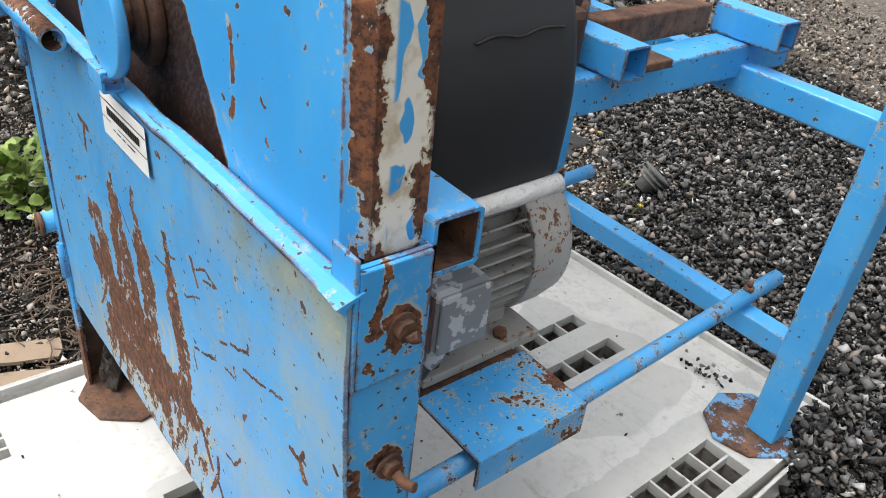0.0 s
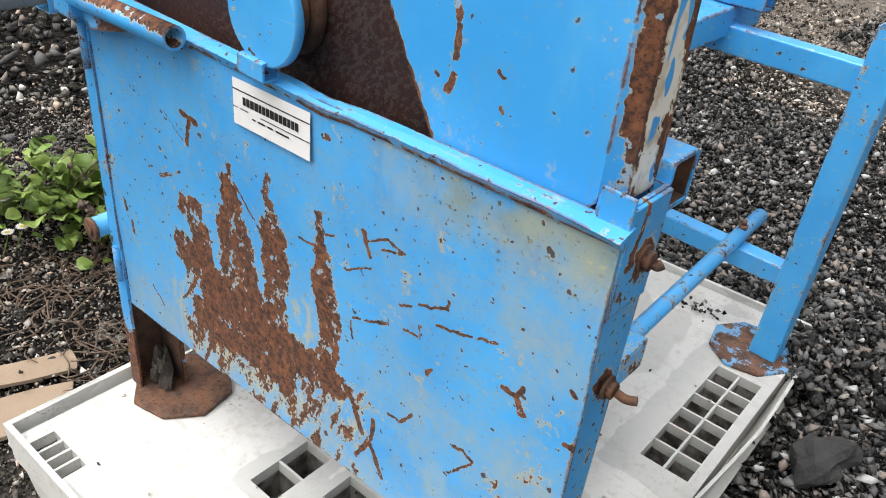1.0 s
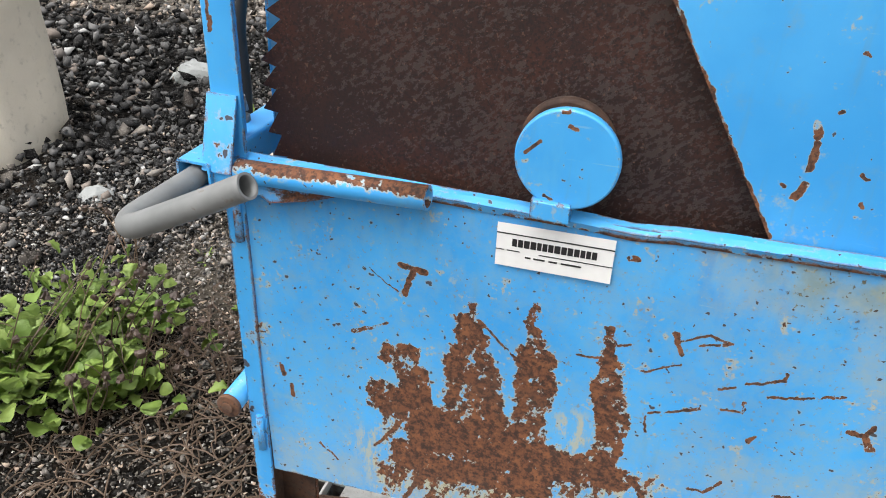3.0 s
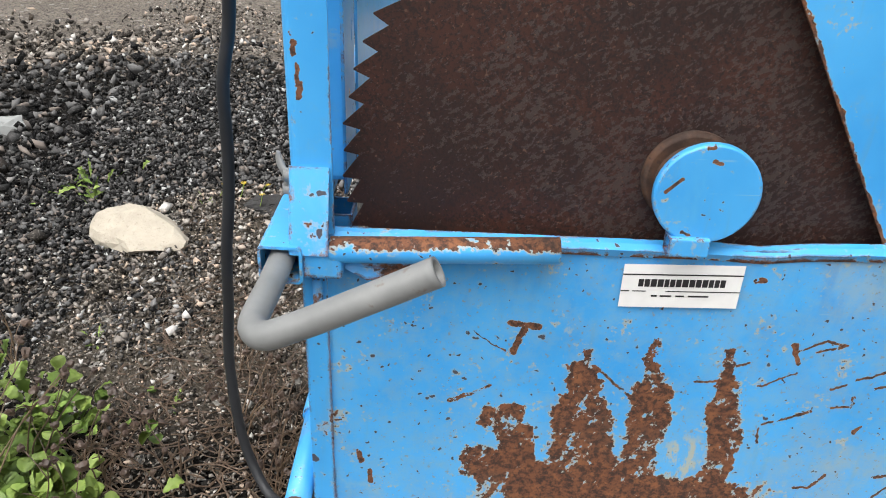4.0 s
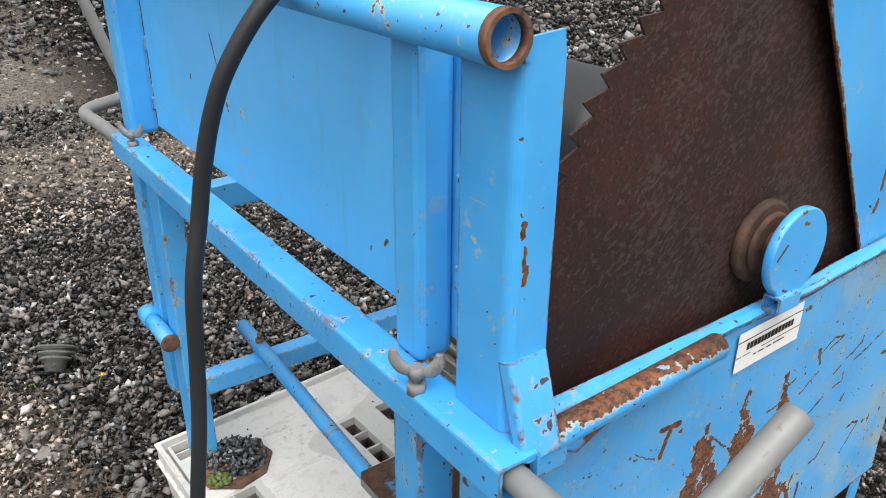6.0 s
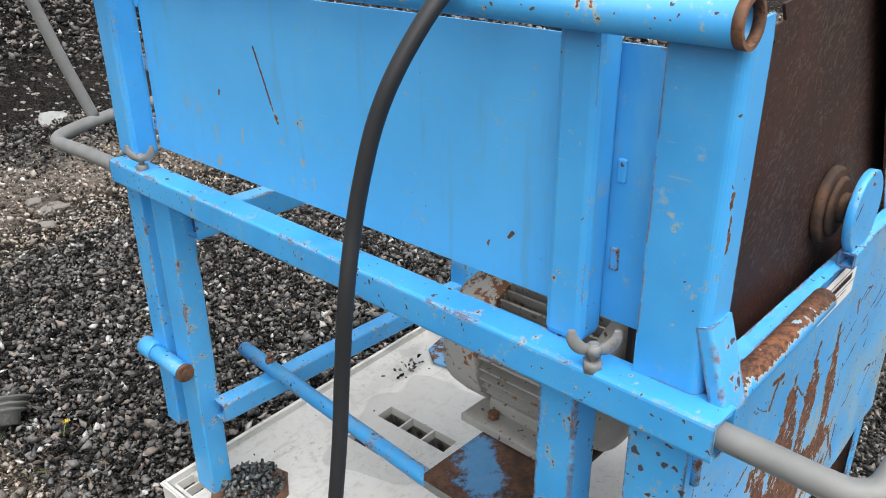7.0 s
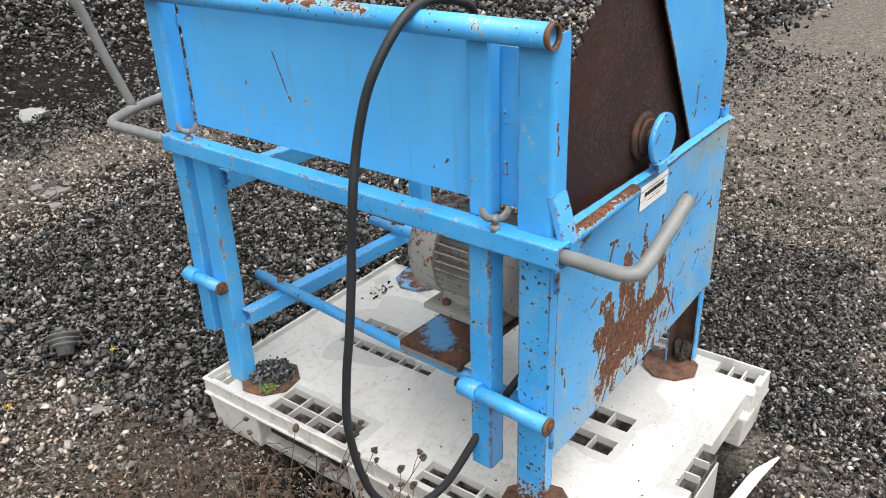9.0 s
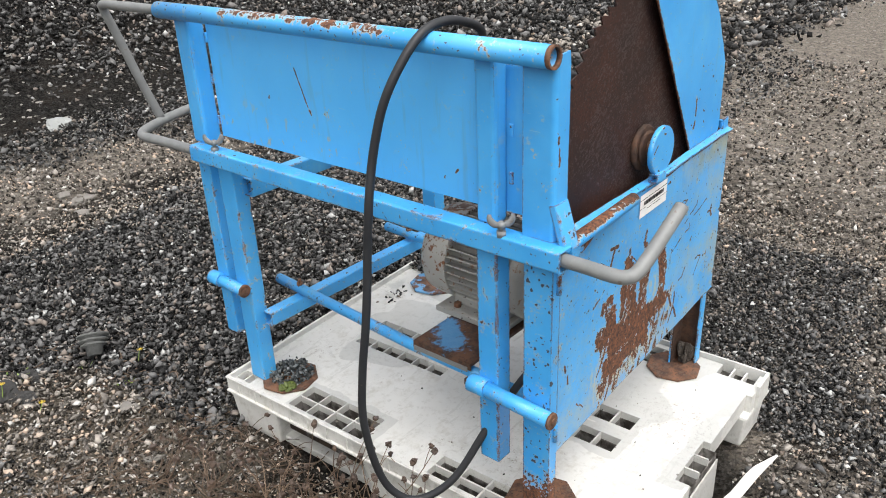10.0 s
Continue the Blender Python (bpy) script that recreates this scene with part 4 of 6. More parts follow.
def loose_rock(name, at, size, seed, mat, label, turn=0, **k):
    x, y = at
    ob = part(name, rock(bmesh.new(), (0, 0, 0), size, seed, **k), mat)
    ob.matrix_world = pose(x, y, gz(x, y) + size[2] * 0.35, 0, 0, turn)
    groups = {"boulder": "boulders on the gravel heap", "small_stone": "loose stones on the gravel", "dark_lump": "black lumps beside the pallet", "flat_stone": "flat stones on the gravel"}
    return tagged(ob, label, "stone", group=groups.get(name, ""))


loose_rock("white_stone", (1.36, 5.0), (0.10, 0.075, 0.06), 3, ROCK_WHITE, "angular white stone lying on dark gravel", 20)
loose_rock("flat_stone", (0.64, 3.24), (0.075, 0.045, 0.022), 5, ROCK_GREY, "flat light grey stone on the gravel", 15)
loose_rock("flat_stone", (0.62, 3.40), (0.045, 0.035, 0.02), 6, ROCK_GREY, "small grey stone beside a flat one", 60)
loose_rock("pale_stone", (-1.25, 1.11), (0.055, 0.040, 0.032), 9, ROCK_WHITE, "small pale stone among the weeds", 10)
loose_rock("broken_rock", (-1.70, 2.35), (0.13, 0.09, 0.075), 21, ROCK_WHITE, "broken light grey rock on dark gravel", 30, rough=0.45)
loose_rock("asphalt_lump", (0.945, 0.735), (0.060, 0.055, 0.055), 27, ASPHALT, "black lump of old asphalt beside the pallet", 20, rough=0.45)
loose_rock("pale_boulder", (-0.76, 1.47), (0.165, 0.11, 0.070), 8, ROCK_PALE, "pale yellowish limestone boulder half sunk in gravel", -25)
for i, (x, y, s) in enumerate(((1.0, 8.3, 0.35), (1.6, 8.6, 0.28), (0.4, 8.2, 0.4), (2.1, 8.9, 0.25), (1.35, 8.0, 0.16))):
    loose_rock("boulder", (x, y), (s, s * 0.8, s * 0.6), 11 + i, ROCK_GREY, "grey-brown boulder at the top of the gravel heap", 40 * i)
for i, (x, y, s, mt) in enumerate(((-0.20, 1.30, 0.028, ROCK_GREY), (-0.23, 1.38, 0.016, ROCK_GREY), (-0.45, 0.75, 0.016, ROCK_GREY), (0.95, 2.6, 0.018, ROCK_WHITE), (-0.077, 1.074, 0.024, ROCK_GREY),
                                   (1.9, 1.6, 0.018, ROCK_WHITE), (0.516, 2.99, 0.036, ROCK_GREY), (1.6, 3.6, 0.02, ROCK_WHITE), (0.10, 1.85, 0.018, ROCK_GREY), (0.2, 4.6, 0.04, ROCK_GREY))):
    loose_rock("small_stone", (x, y), (s * 1.4, s, s * 0.7), 30 + i, mt, "pale stone lying loose on the gravel" if mt is ROCK_WHITE else "grey stone lying loose on the gravel", 50 * i, sub=2)

for i, (x, y, s) in enumerate(((-0.33, 1.72, 0.035), (-0.42, 1.66, 0.05), (-0.37, 1.60, 0.03), (-0.27, 1.74, 0.028))):
    loose_rock("dark_lump", (x, y), (s * 1.25, s, s * 0.55), 50 + i, ASPHALT, "black crumbly lump of old asphalt on the soil", 35 * i, rough=0.4)

# a large block of beige concrete behind the green plant
bm = B(-2.85, -1.72, 1.14, 1.56, -0.1, 0.98, bev=0.09)
bmesh.ops.subdivide_edges(bm, edges=bm.edges[:], cuts=5, use_grid_fill=True)
for v in bm.verts:
    k = noise.noise(v.co * 2.1) * 0.05 + noise.noise(v.co * 7) * 0.022
    v.co += v.normal * k + Vector((-0.06 * (v.co.z - 0.4), 0, 0))
crack = P(smooth_path([(-1.99, 1.118, 0.92), (-1.97, 1.124, 0.6), (-1.98, 1.122, 0.3), (-1.965, 1.122, 0.02)]), 0.008, n=6)
blk = tagged(new("concrete_block"), "large rounded beige concrete block on the gravel", "concrete block")
part("block", bm, CONCRETE, blk, smooth=True)
part("crack", crack, HOLLOW, blk, "dark vertical crack")

# flat pieces of weathered board on the soil beside the pallet
for n, (pts, lab) in enumerate((([(-0.352, -0.175), (-0.310, -0.080), (-0.268, 0.022), (-0.232, 0.016), (-0.212, 0.003), (-0.236, -0.072), (-0.258, -0.112), (-0.296, -0.196)], "torn strip of pale brown board on the soil"),
                                ([(-0.285, -0.290), (-0.242, -0.178), (-0.208, -0.088), (-0.176, -0.020), (-0.148, -0.036), (-0.119, -0.046), (-0.110, -0.115), (-0.142, -0.205), (-0.180, -0.300)], "weathered brown board lying beside the pallet"))):
    ob = part("board", sheet([(x, y, gz(x, y) + 0.012 + 0.004 * n) for x, y in pts], 0.008, (0, 0, 1)), CARD)
    tagged(ob, lab, "board")

# ---- pallet ----
PAL = pose(0.420, 0.435, 0, 0, 0, 1.5)
pal = new("pallet")
pal.matrix_world = PAL
tagged(pal, "off-white plastic pallet with open grid cells, broken at one corner", "pallet")


def sag(x, y):
    """How far the pallet has sunk towards its low corner."""
    return 0.026 * (0.82 - x) / 0.75 * max(0.0, y + 0.2) / 1.26


def pal_part(name, bm, mat, label=""):
    for v in bm.verts:
        v.co.z -= sag(v.co.x + 0.42, v.co.y + 0.435)
    ob = part(name, bm, mat)
    ob.parent = pal
    if label:
        ob["label"] = label
    return ob


HX, HL, HY, DECK = 0.418, 0.425, 0.624, 0.150
# openings in the deck: x0, x1, y0, y1, columns, rows
OPEN = [(-0.402, -0.310, 0.115, 0.386, 2, 4), (-0.402, -0.333, -0.392, -0.100, 2, 4), (0.305, 0.390, 0.060, 0.375, 2, 6), (0.305, 0.390, -0.395, -0.060, 2, 6),
        (-0.076, -0.038, 0.118, 0.448, 1, 6), (0.018, 0.062, 0.250, 0.450, 1, 3), (-0.096, -0.042, -0.420, -0.308, 1, 2), (0.003, 0.060, -0.420, -0.308, 1, 2),
        (-0.380, -0.285, -0.612, -0.572, 4, 1), (-0.100, 0.066, -0.616, -0.582, 3, 1), (0.360, 0.410, -0.600, -0.500, 1, 3), (-0.400, -0.362, 0.555, 0.612, 1, 2)]


def deck():
    xs = sorted({-HL + 0.018, HX - 0.008, *[v for o in OPEN for v in o[:2]]})
    ys = sorted({-HY + 0.008, HY - 0.008, *[v for o in OPEN for v in o[2:4]]})
    bm = bmesh.new()
    vs = {}

    def vert(i, j, z):
        if (i, j, z) not in vs:
            vs[i, j, z] = bm.verts.new((xs[i], ys[j], z))
        return vs[i, j, z]

    def solid(i, j):
        if not (0 <= i < len(xs) - 1 and 0 <= j < len(ys) - 1):
            return False
        cx, cy = (xs[i] + xs[i + 1]) / 2, (ys[j] + ys[j + 1]) / 2
        if 0.07 < cx < 0.30 and cy < -HY + 0.02:
            return False
        return not any(o[0] < cx < o[1] and o[2] < cy < o[3] for o in OPEN)
    for i in range(len(xs) - 1):
        for j in range(len(ys) - 1):
            if not solid(i, j):
                continue
            for z, flip in ((DECK, 0), (DECK - 0.05, 1)):
                f = [vert(i, j, z), vert(i + 1, j, z), vert(i + 1, j + 1, z), vert(i, j + 1, z)]
                bm.faces.new(f[::-1] if flip else f)
            for di, dj, a, c in ((0, -1, (i, j), (i + 1, j)), (1, 0, (i + 1, j), (i + 1, j + 1)), (0, 1, (i + 1, j + 1), (i, j + 1)), (-1, 0, (i, j + 1), (i, j))):
                if not solid(i + di, j + dj):
                    bm.faces.new((vert(*a, DECK), vert(*a, DECK - 0.05), vert(*c, DECK - 0.05), vert(*c, DECK)))
    bmesh.ops.recalc_face_normals(bm, faces=bm.faces[:])
    return bm


pal_part("deck", deck(), PLASTIC)
W = 0.0022


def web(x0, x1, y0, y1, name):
    """A thin web of the grid: pale on top, below in a colour that holds grime and shade."""
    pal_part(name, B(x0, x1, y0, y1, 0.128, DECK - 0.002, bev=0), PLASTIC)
    pal_part(name, B(x0 + 0.0003, x1 - 0.0003, y0, y1, 0.080, 0.1285, bev=0), GRIME_SHADE)


for x0, x1, y0, y1, nc, nr in OPEN:
    for k in range(1, nc):
        x = x0 + (x1 - x0) * k / nc
        web(x - W, x + W, y0, y1, "web")
    for k in range(1, nr):
        y = y0 + (y1 - y0) * k / nr
        web(x0, x1, y - W, y + W, "web")
    # walls coloured for grime and shade, and a wet, dirty floor to each opening
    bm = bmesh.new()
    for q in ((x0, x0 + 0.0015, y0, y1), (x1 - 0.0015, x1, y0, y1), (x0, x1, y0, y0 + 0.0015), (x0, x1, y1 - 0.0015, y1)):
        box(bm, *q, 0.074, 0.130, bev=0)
    pal_part("cell_wall", bm, GRIME_SHADE)
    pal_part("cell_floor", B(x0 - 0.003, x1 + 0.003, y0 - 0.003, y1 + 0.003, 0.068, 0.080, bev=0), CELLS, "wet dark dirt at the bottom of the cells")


def rim(x0, x1, y0, y1, z0=0.098):
    bm = box(bmesh.new(), x0, x1, y0, y1, z0, 0.166, bev=0)
    if y1 - y0 > 0.5:
        es = [e for e in bm.edges if abs(e.verts[0].co.y - e.verts[1].co.y) > 0.1]
        bmesh.ops.subdivide_edges(bm, edges=es, cuts=24)
    return bm


def leaning(bm):
    """The rim along the heaped gravel is pushed outwards."""
    for v in bm.verts:
        k = max(0.0, min(1.0, (v.co.y + 0.05) / 0.3))
        v.co.x += k * 0.30 * (v.co.z - 0.098) + 0.003 * math.sin(9 * v.co.y)
    return bm


t = 0.009
pal_part("rim", rim(-HL, -HL + 0.006, -HY, HY, 0.124), PLASTIC)
pal_part("rim", leaning(rim(HX - t, HX - 0.003, -HY, HY - 0.165)), PLASTIC)
pal_part("rim", rim(-HL + 0.0062, HX - t, HY - t, HY), PLASTIC)
pal_part("rim", rim(-HL + 0.0062, -0.12, -HY, -HY + t), PLASTIC)
pal_part("rim", rim(0.335, HX - t, -HY, -HY + t), PLASTIC)
# lip, ledge, ribs and gutter along the side with the cradle; a plain ledge along the other
pal_part("lip", B(-HL - 0.0045, -HL - 0.0002, -HY, HY, 0.1600, 0.1662, bev=0.0015), PLASTIC)
pal_part("ledge", B(-HL - 0.0070, -HL + 0.0100, -HY, HY, 0.1165, 0.1238, bev=0.002), PLASTIC)
pal_part("gutter", B(-HL + 0.0062, -HL + 0.0180, -HY + t, HY - t, 0.1250, 0.1340, bev=0), PLASTIC)
for k in range(17):
    y = -HY + 0.05 + k * 0.0715
    pal_part("rib", B(-HL - 0.0040, -HL - 0.0002, y - 0.0018, y + 0.0018, 0.1240, 0.1598, bev=0), PLASTIC)
pal_part("ledge", B(HX - 0.008, HX + 0.016, -HY, HY, 0.094, 0.102, bev=0.002), PLASTIC)
# nine feet and the runners under them
for fx, wx, top_ in ((-0.345, 0.078, 0.116), (0.0, 0.072, 0.100), (0.345, 0.072, 0.100)):
    for fy in (-0.52, 0.0, 0.52):
        bm = bmesh.new()
        wy = 0.10
        box(bm, fx - wx, fx + wx, fy - wy, fy + wy, 0.0, top_, bev=0.008)
        for v in bm.verts:
            k = 1 - 0.10 * (top_ - v.co.z) / 0.1
            v.co.x, v.co.y = fx + (v.co.x - fx) * k, fy + (v.co.y - fy) * k
        pal_part("foot", bm, PLASTIC)
    pal_part("runner", B(fx - 0.05, fx + 0.05, -0.60, 0.60, -0.004, 0.018), PLASTIC)
pal_part("foot_wall", B(-0.10, 0.062, -HY + 0.001, -HY + 0.006, 0.0, 0.118), PLASTIC)

# the broken-off shard on the soil
bm = sheet([(0, -0.012, 0), (0.08, -0.010, 0.0), (0.15, -0.004, 0.002), (0.238, -0.001, 0.006), (0.240, 0.004, 0.006), (0.165, 0.020, 0.003), (0.13, 0.020, 0.001), (0.06, 0.014, 0), (0, 0.016, 0)], 0.004, (0, -0.2, 1))
ob = part("plastic_shard", bm, PLASTIC)
ob.matrix_world = pose(0.447, -0.222, gz(0.5, -0.25) + 0.022, 24, -7, -11.5)
tagged(ob, "curved white shard broken from the pallet on the gravel", "plastic shard")

# ---- firewood saw ----
saw = thing("firewood_saw", (0.42, 0.48, 0.155), "sky-blue steel firewood saw, scraped and rusting, standing on a pallet", "firewood saw")


def channel(x0, x1, y0, y1, z0, z1, t, inward):
    """A leg folded from sheet: outer wall, back wall and a narrow front flange; inward is +1 or -1 along x."""
    xa, xb, k = (x0, x1, 1) if inward > 0 else (x1, x0, -1)
    prof = [(xa, y0), (xa + k * 0.026, y0), (xa + k * 0.026, y0 + t), (xa + k * t, y0 + t), (xa + k * t, y1 - t), (xb, y1 - t), (xb, y1), (xa, y1)]
    bm = sheet([(x, y, z0) for x, y in prof], z1 - z0, (0, 0, 1))
    return bm


def octagon(cx, cy, r, z0, z1, turn=0.0, sx=1.0):
    bm = bmesh.new()
    pts = []
    for k in range(8):
        a = math.pi / 4 * k + math.pi / 8 + turn
        pts.append((cx + r * sx * math.cos(a) * (1 + 0.03 * math.sin(3 * k)), cy + r * math.sin(a) * (1 + 0.03 * math.cos(5 * k)), z0))
    bm = sheet(pts, z1 - z0, (0, 0, 1))
    bmesh.ops.bevel(bm, geom=bm.edges[:], offset=0.0015, segments=1, affect='EDGES')
    return bm


def wing_bolt(x, y, z, turn):
    bm = P([(0, 0, -0.004), (0, 0, 0.012)], 0.0125, n=6)
    pipe(bm, [(0, 0, 0.010), (0, 0, 0.036)], 0.0055, n=12)
    pipe(bm, [(0, 0, 0.020), (0, 0, 0.034)], 0.0105, n=14, radii=[0.011, 0.0085])
    for s in (-1, 1):
        pts = smooth_path([(s * 0.006, 0, 0.026), (s * 0.018, 0, 0.030), (s * 0.027, 0, 0.042), (s * 0.028, 0, 0.054)], 4)
        n0 = len(bm.verts)
        pipe(bm, pts, 0.006, n=10, radii=[0.005 + 0.004 * math.sin(math.pi * min(1, 0.15 + k / (len(pts) - 1) * 0.9)) for k in range(len(pts))])
        bm.verts.ensure_lookup_table()
        for v in bm.verts[n0:]:
            v.co.y *= 0.5
    bmesh.ops.transform(bm, matrix=pose(x, y, z, 0, 0, turn) @ Matrix.Scale(0.76, 4), verts=bm.verts[:])
    return bm


# legs
leg_a = part("leg", channel(0.036, 0.100, -0.003, 0.060, 0.152, 0.772, 0.004, 1), LEG_FOOT, saw, "worn blue corner leg, rusty at the foot")
leg_b = part("leg", channel(0.752, 0.816, 0.006, 0.067, 0.158, 0.842, 0.004, -1), LEG_RUST, saw, "worn blue leg with rust stains")
leg_c = part("leg", T(2, 0.134, 0.774, 0.054, 0.968, 0.044, 0.060), BLUE, saw)
leg_d = part("leg", T(2, 0.158, 0.800, 0.764, 0.920, 0.052, 0.052), BLUE, saw)
for cx, cy, r, mt, sx in ((0.098, 0.054, 0.082, RUST, 1.0), (0.748, 0.050, 0.074, RUST, 1.0), (0.090, 0.900, 0.082, RUST, 1.0), (0.738, 0.912, 0.086, RUST_BLUE, 0.95)):
    part("foot_plate", octagon(cx, cy, r, 0.151 - sag(cx, cy), 0.158 - sag(cx, cy), 0.2, sx), mt, saw, "rust-eaten octagonal foot plate")
# the hollow front legs have a dark lining inside, with mud caught at the foot
for cx, x0, x1, yb, sd in ((0.072, 0.0402, 0.0425, 0.0530, 3), (0.782, 0.8095, 0.8118, 0.0600, 5)):
    part("dark_lining", B(x0, x1, yb - 0.045, yb + 0.0025, 0.159, 0.440, bev=0), RUST_DARK, saw, "dark lining inside the hollow leg")
    part("dark_lining", B(min(cx - 0.028, x1 + 0.0005), max(cx + 0.026, x0 - 0.0005) if cx < 0.4 else x0 - 0.0005, yb, yb + 0.0025, 0.159, 0.440, bev=0), RUST_DARK, saw, "dark lining inside the hollow leg")
    bm = rock(bmesh.new(), (cx, 0.034, 0.180), (0.023, 0.019, 0.045), sd, sub=4, rough=0.6)
    part("mud", bm, MUD, saw, "dark dirt packed inside the leg")

# frame bars
part("rear_bar", T(0, 0.062, 0.740, 0.925, 0.328, 0.038, 0.040), BLUE, saw)
part("rear_bar", T(0, 0.062, 0.740, 0.925, 0.712, 0.038, 0.048), BLUE, saw)
part("bearing_beam", T(1, 0.10, 1.040, 0.480, 0.741, 0.062, 0.052), BLUE_WORN, saw)
part("front_stretcher", T(0, 0.10, 0.752, 0.045, 0.36, 0.035, 0.035), BLUE_WORN, saw)

# side panel under the blade, hinged on the corner leg
bm = bmesh.new()
nx_, nz_ = 24, 14
grid = [[bm.verts.new((0.053 + 0.765 * i / nx_ + 0.012 * (1 - j / nz_), 0.0022 * math.sin(3.1 * i / nx_) * math.sin(3.1 * j / nz_) - 0.002 * noise.noise(Vector((i * 0.3, j * 0.3, 2))),
                       (0.330 + 0.052 * i / nx_) + (0.812 + 0.012 * max(0, (i / nx_ - 0.5) * 2) - 0.330 - 0.052 * i / nx_) * j / nz_)) for i in range(nx_ + 1)] for j in range(nz_ + 1)]
for j in range(nz_):
    for i in range(nx_):
        bm.faces.new((grid[j][i], grid[j][i + 1], grid[j + 1][i + 1], grid[j + 1][i]))
g = bmesh.ops.extrude_face_region(bm, geom=bm.faces[:])
bmesh.ops.translate(bm, vec=(0, 0.003, 0), verts=[v for v in g["geom"] if isinstance(v, bmesh.types.BMVert)])
bmesh.ops.recalc_face_normals(bm, faces=bm.faces[:])
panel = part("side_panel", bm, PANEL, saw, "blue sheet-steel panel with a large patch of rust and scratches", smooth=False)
# folded lip along its upper edge, a little wavy
bm = bmesh.new()
rows = []
for i in range(41):
    x = 0.060 + 0.768 * i / 40
    w = 0.0012 * math.sin(i * 0.9) + 0.0009 * math.sin(i * 2.3)
    dip = -0.004 * math.exp(-((x - 0.50) / 0.03) ** 2)
    e = 0.004 * max(0, (x - 0.74) / 0.08)
    dip += 0.012 * max(0, (x - 0.436) / 0.384)
    sec = [(-0.002, 0.802 + dip), (-0.006 - e + 0.3 * w, 0.811 + dip + 0.3 * w), (0.002, 0.8150 + dip + 0.4 * w), (0.010, 0.8165 + dip), (0.0105, 0.8140 + dip), (0.003, 0.8120 + dip), (-0.003, 0.808 + dip)]
    rows.append([bm.verts.new((min(x, 0.822), y, z)) for y, z in sec])
for s, w in zip(rows, rows[1:]):
    for k in range(len(s)):
        bm.faces.new((s[k], w[k], w[(k + 1) % len(s)], s[(k + 1) % len(s)]))
bm.faces.new(rows[0]), bm.faces.new(rows[-1][::-1])
bmesh.ops.recalc_face_normals(bm, faces=bm.faces[:])
part("lip", bm, BLUE, panel)
# bent flap and the half-open tube welded over the lip
part("flap", sheet([(0.078, -0.004, 0.800), (0.075, -0.014, 0.786), (0.105, -0.020, 0.772), (0.150, -0.014, 0.780), (0.215, -0.006, 0.800)], 0.002, (0, 1, 0.2)), BLUE_WORN, panel)
part("edge_tube", P([(0.070, -0.020, 0.806), (0.18, -0.021, 0.811), (0.294, -0.022, 0.8165)], 0.0135, n=20, wall=0.003),
     EDGE_TUBE, panel, "blue tube rusted brown along its top")
for z in (0.735, 0.40):
    bm = P([(0.0525, -0.0055, z - 0.03), (0.0525, -0.0055, z + 0.03)], 0.0055, n=10)
    part("hinge", bm, BLUE_WORN, panel)
# white label with two rules and lines of print
bm = bmesh.new()


def rect(bm, x0, x1, z0, z1, y, k):
    f = bm.faces.new([bm.verts.new((x, y, z + (x - 0.425) * 0.028)) for x, z in ((x0, z0), (x1, z0), (x1, z1), (x0, z1))])
    f.material_index = k


rect(bm, 0.364, 0.486, 0.745, 0.796, -0.0027, 0)
rect(bm, 0.364, 0.486, 0.7835, 0.7850, -0.0032, 1)
rect(bm, 0.364, 0.373, 0.7640, 0.7652, -0.0032, 1)
rect(bm, 0.376, 0.390, 0.7640, 0.7652, -0.0032, 1)
rect(bm, 0.410, 0.486, 0.7640, 0.7652, -0.0032, 1)
x = 0.381
for wdt in (0.0052, 0.0054, 0.0060, 0.0060, 0.0046, 0.0050, 0.0054, 0.0062, 0.0056, 0.0056, 0.0056, 0.0048, 0.0048, 0.0052):
    rect(bm, x, x + wdt, 0.7700, 0.7790, -0.0032, 1)
    x += wdt + 0.0010
for x0, x1 in ((0.396, 0.402), (0.405, 0.417), (0.421, 0.430), (0.434, 0.455)):
    rect(bm, x0, x1, 0.7580, 0.7600, -0.0032, 1)
bmesh.ops.recalc_face_normals(bm, faces=bm.faces[:])
for f in bm.faces:
    if f.normal.y > 0:
        f.normal_flip()
part("label", bm, [STICKER, INK], panel, "scuffed white label with black rules and print")

# ---- blade and its bearing ----
CX, CY, CZ = 0.4215, 0.0350, 0.8785
NT = 78
bm = bmesh.new()
front, back = [], []
for i in range(NT):
    a0 = radians(155.75) + 2 * math.pi * i / NT
    # worn teeth: no two tips are quite alike
    k = 0.0012 * math.sin(i * 2.7)
    for f, r in ((0.0, 0.3285), (0.85, 0.3455 + k), (0.89, 0.3450 + k)):
        a = a0 + 2 * math.pi * f / NT
        p = (CX + r * math.cos(a), CZ + r * math.sin(a))
        front.append(bm.verts.new((p[0], CY - 0.0016, p[1])))
        back.append(bm.verts.new((p[0], CY + 0.0016, p[1])))
bm.faces.new(front), bm.faces.new(back[::-1])
for k in range(len(front)):
    j = (k + 1) % len(front)
    bm.faces.new((front[j], front[k], back[k], back[j]))
bmesh.ops.recalc_face_normals(bm, faces=bm.faces[:])
blade = part("saw_blade", bm, BLADE, saw, "large round saw blade, rusted dark brown, with coarse teeth")
for y0, y1, r in ((0.0215, 0.0332, 0.048), (0.0145, 0.0215, 0.037)):
    part("flange", P([(CX, y0, CZ), (CX, y0 + 0.003, CZ), (CX, y1 - 0.002, CZ), (CX, y1, CZ)], r, n=40, radii=[r - 0.004, r, r, r - 0.002]), RUST_DARK, blade)
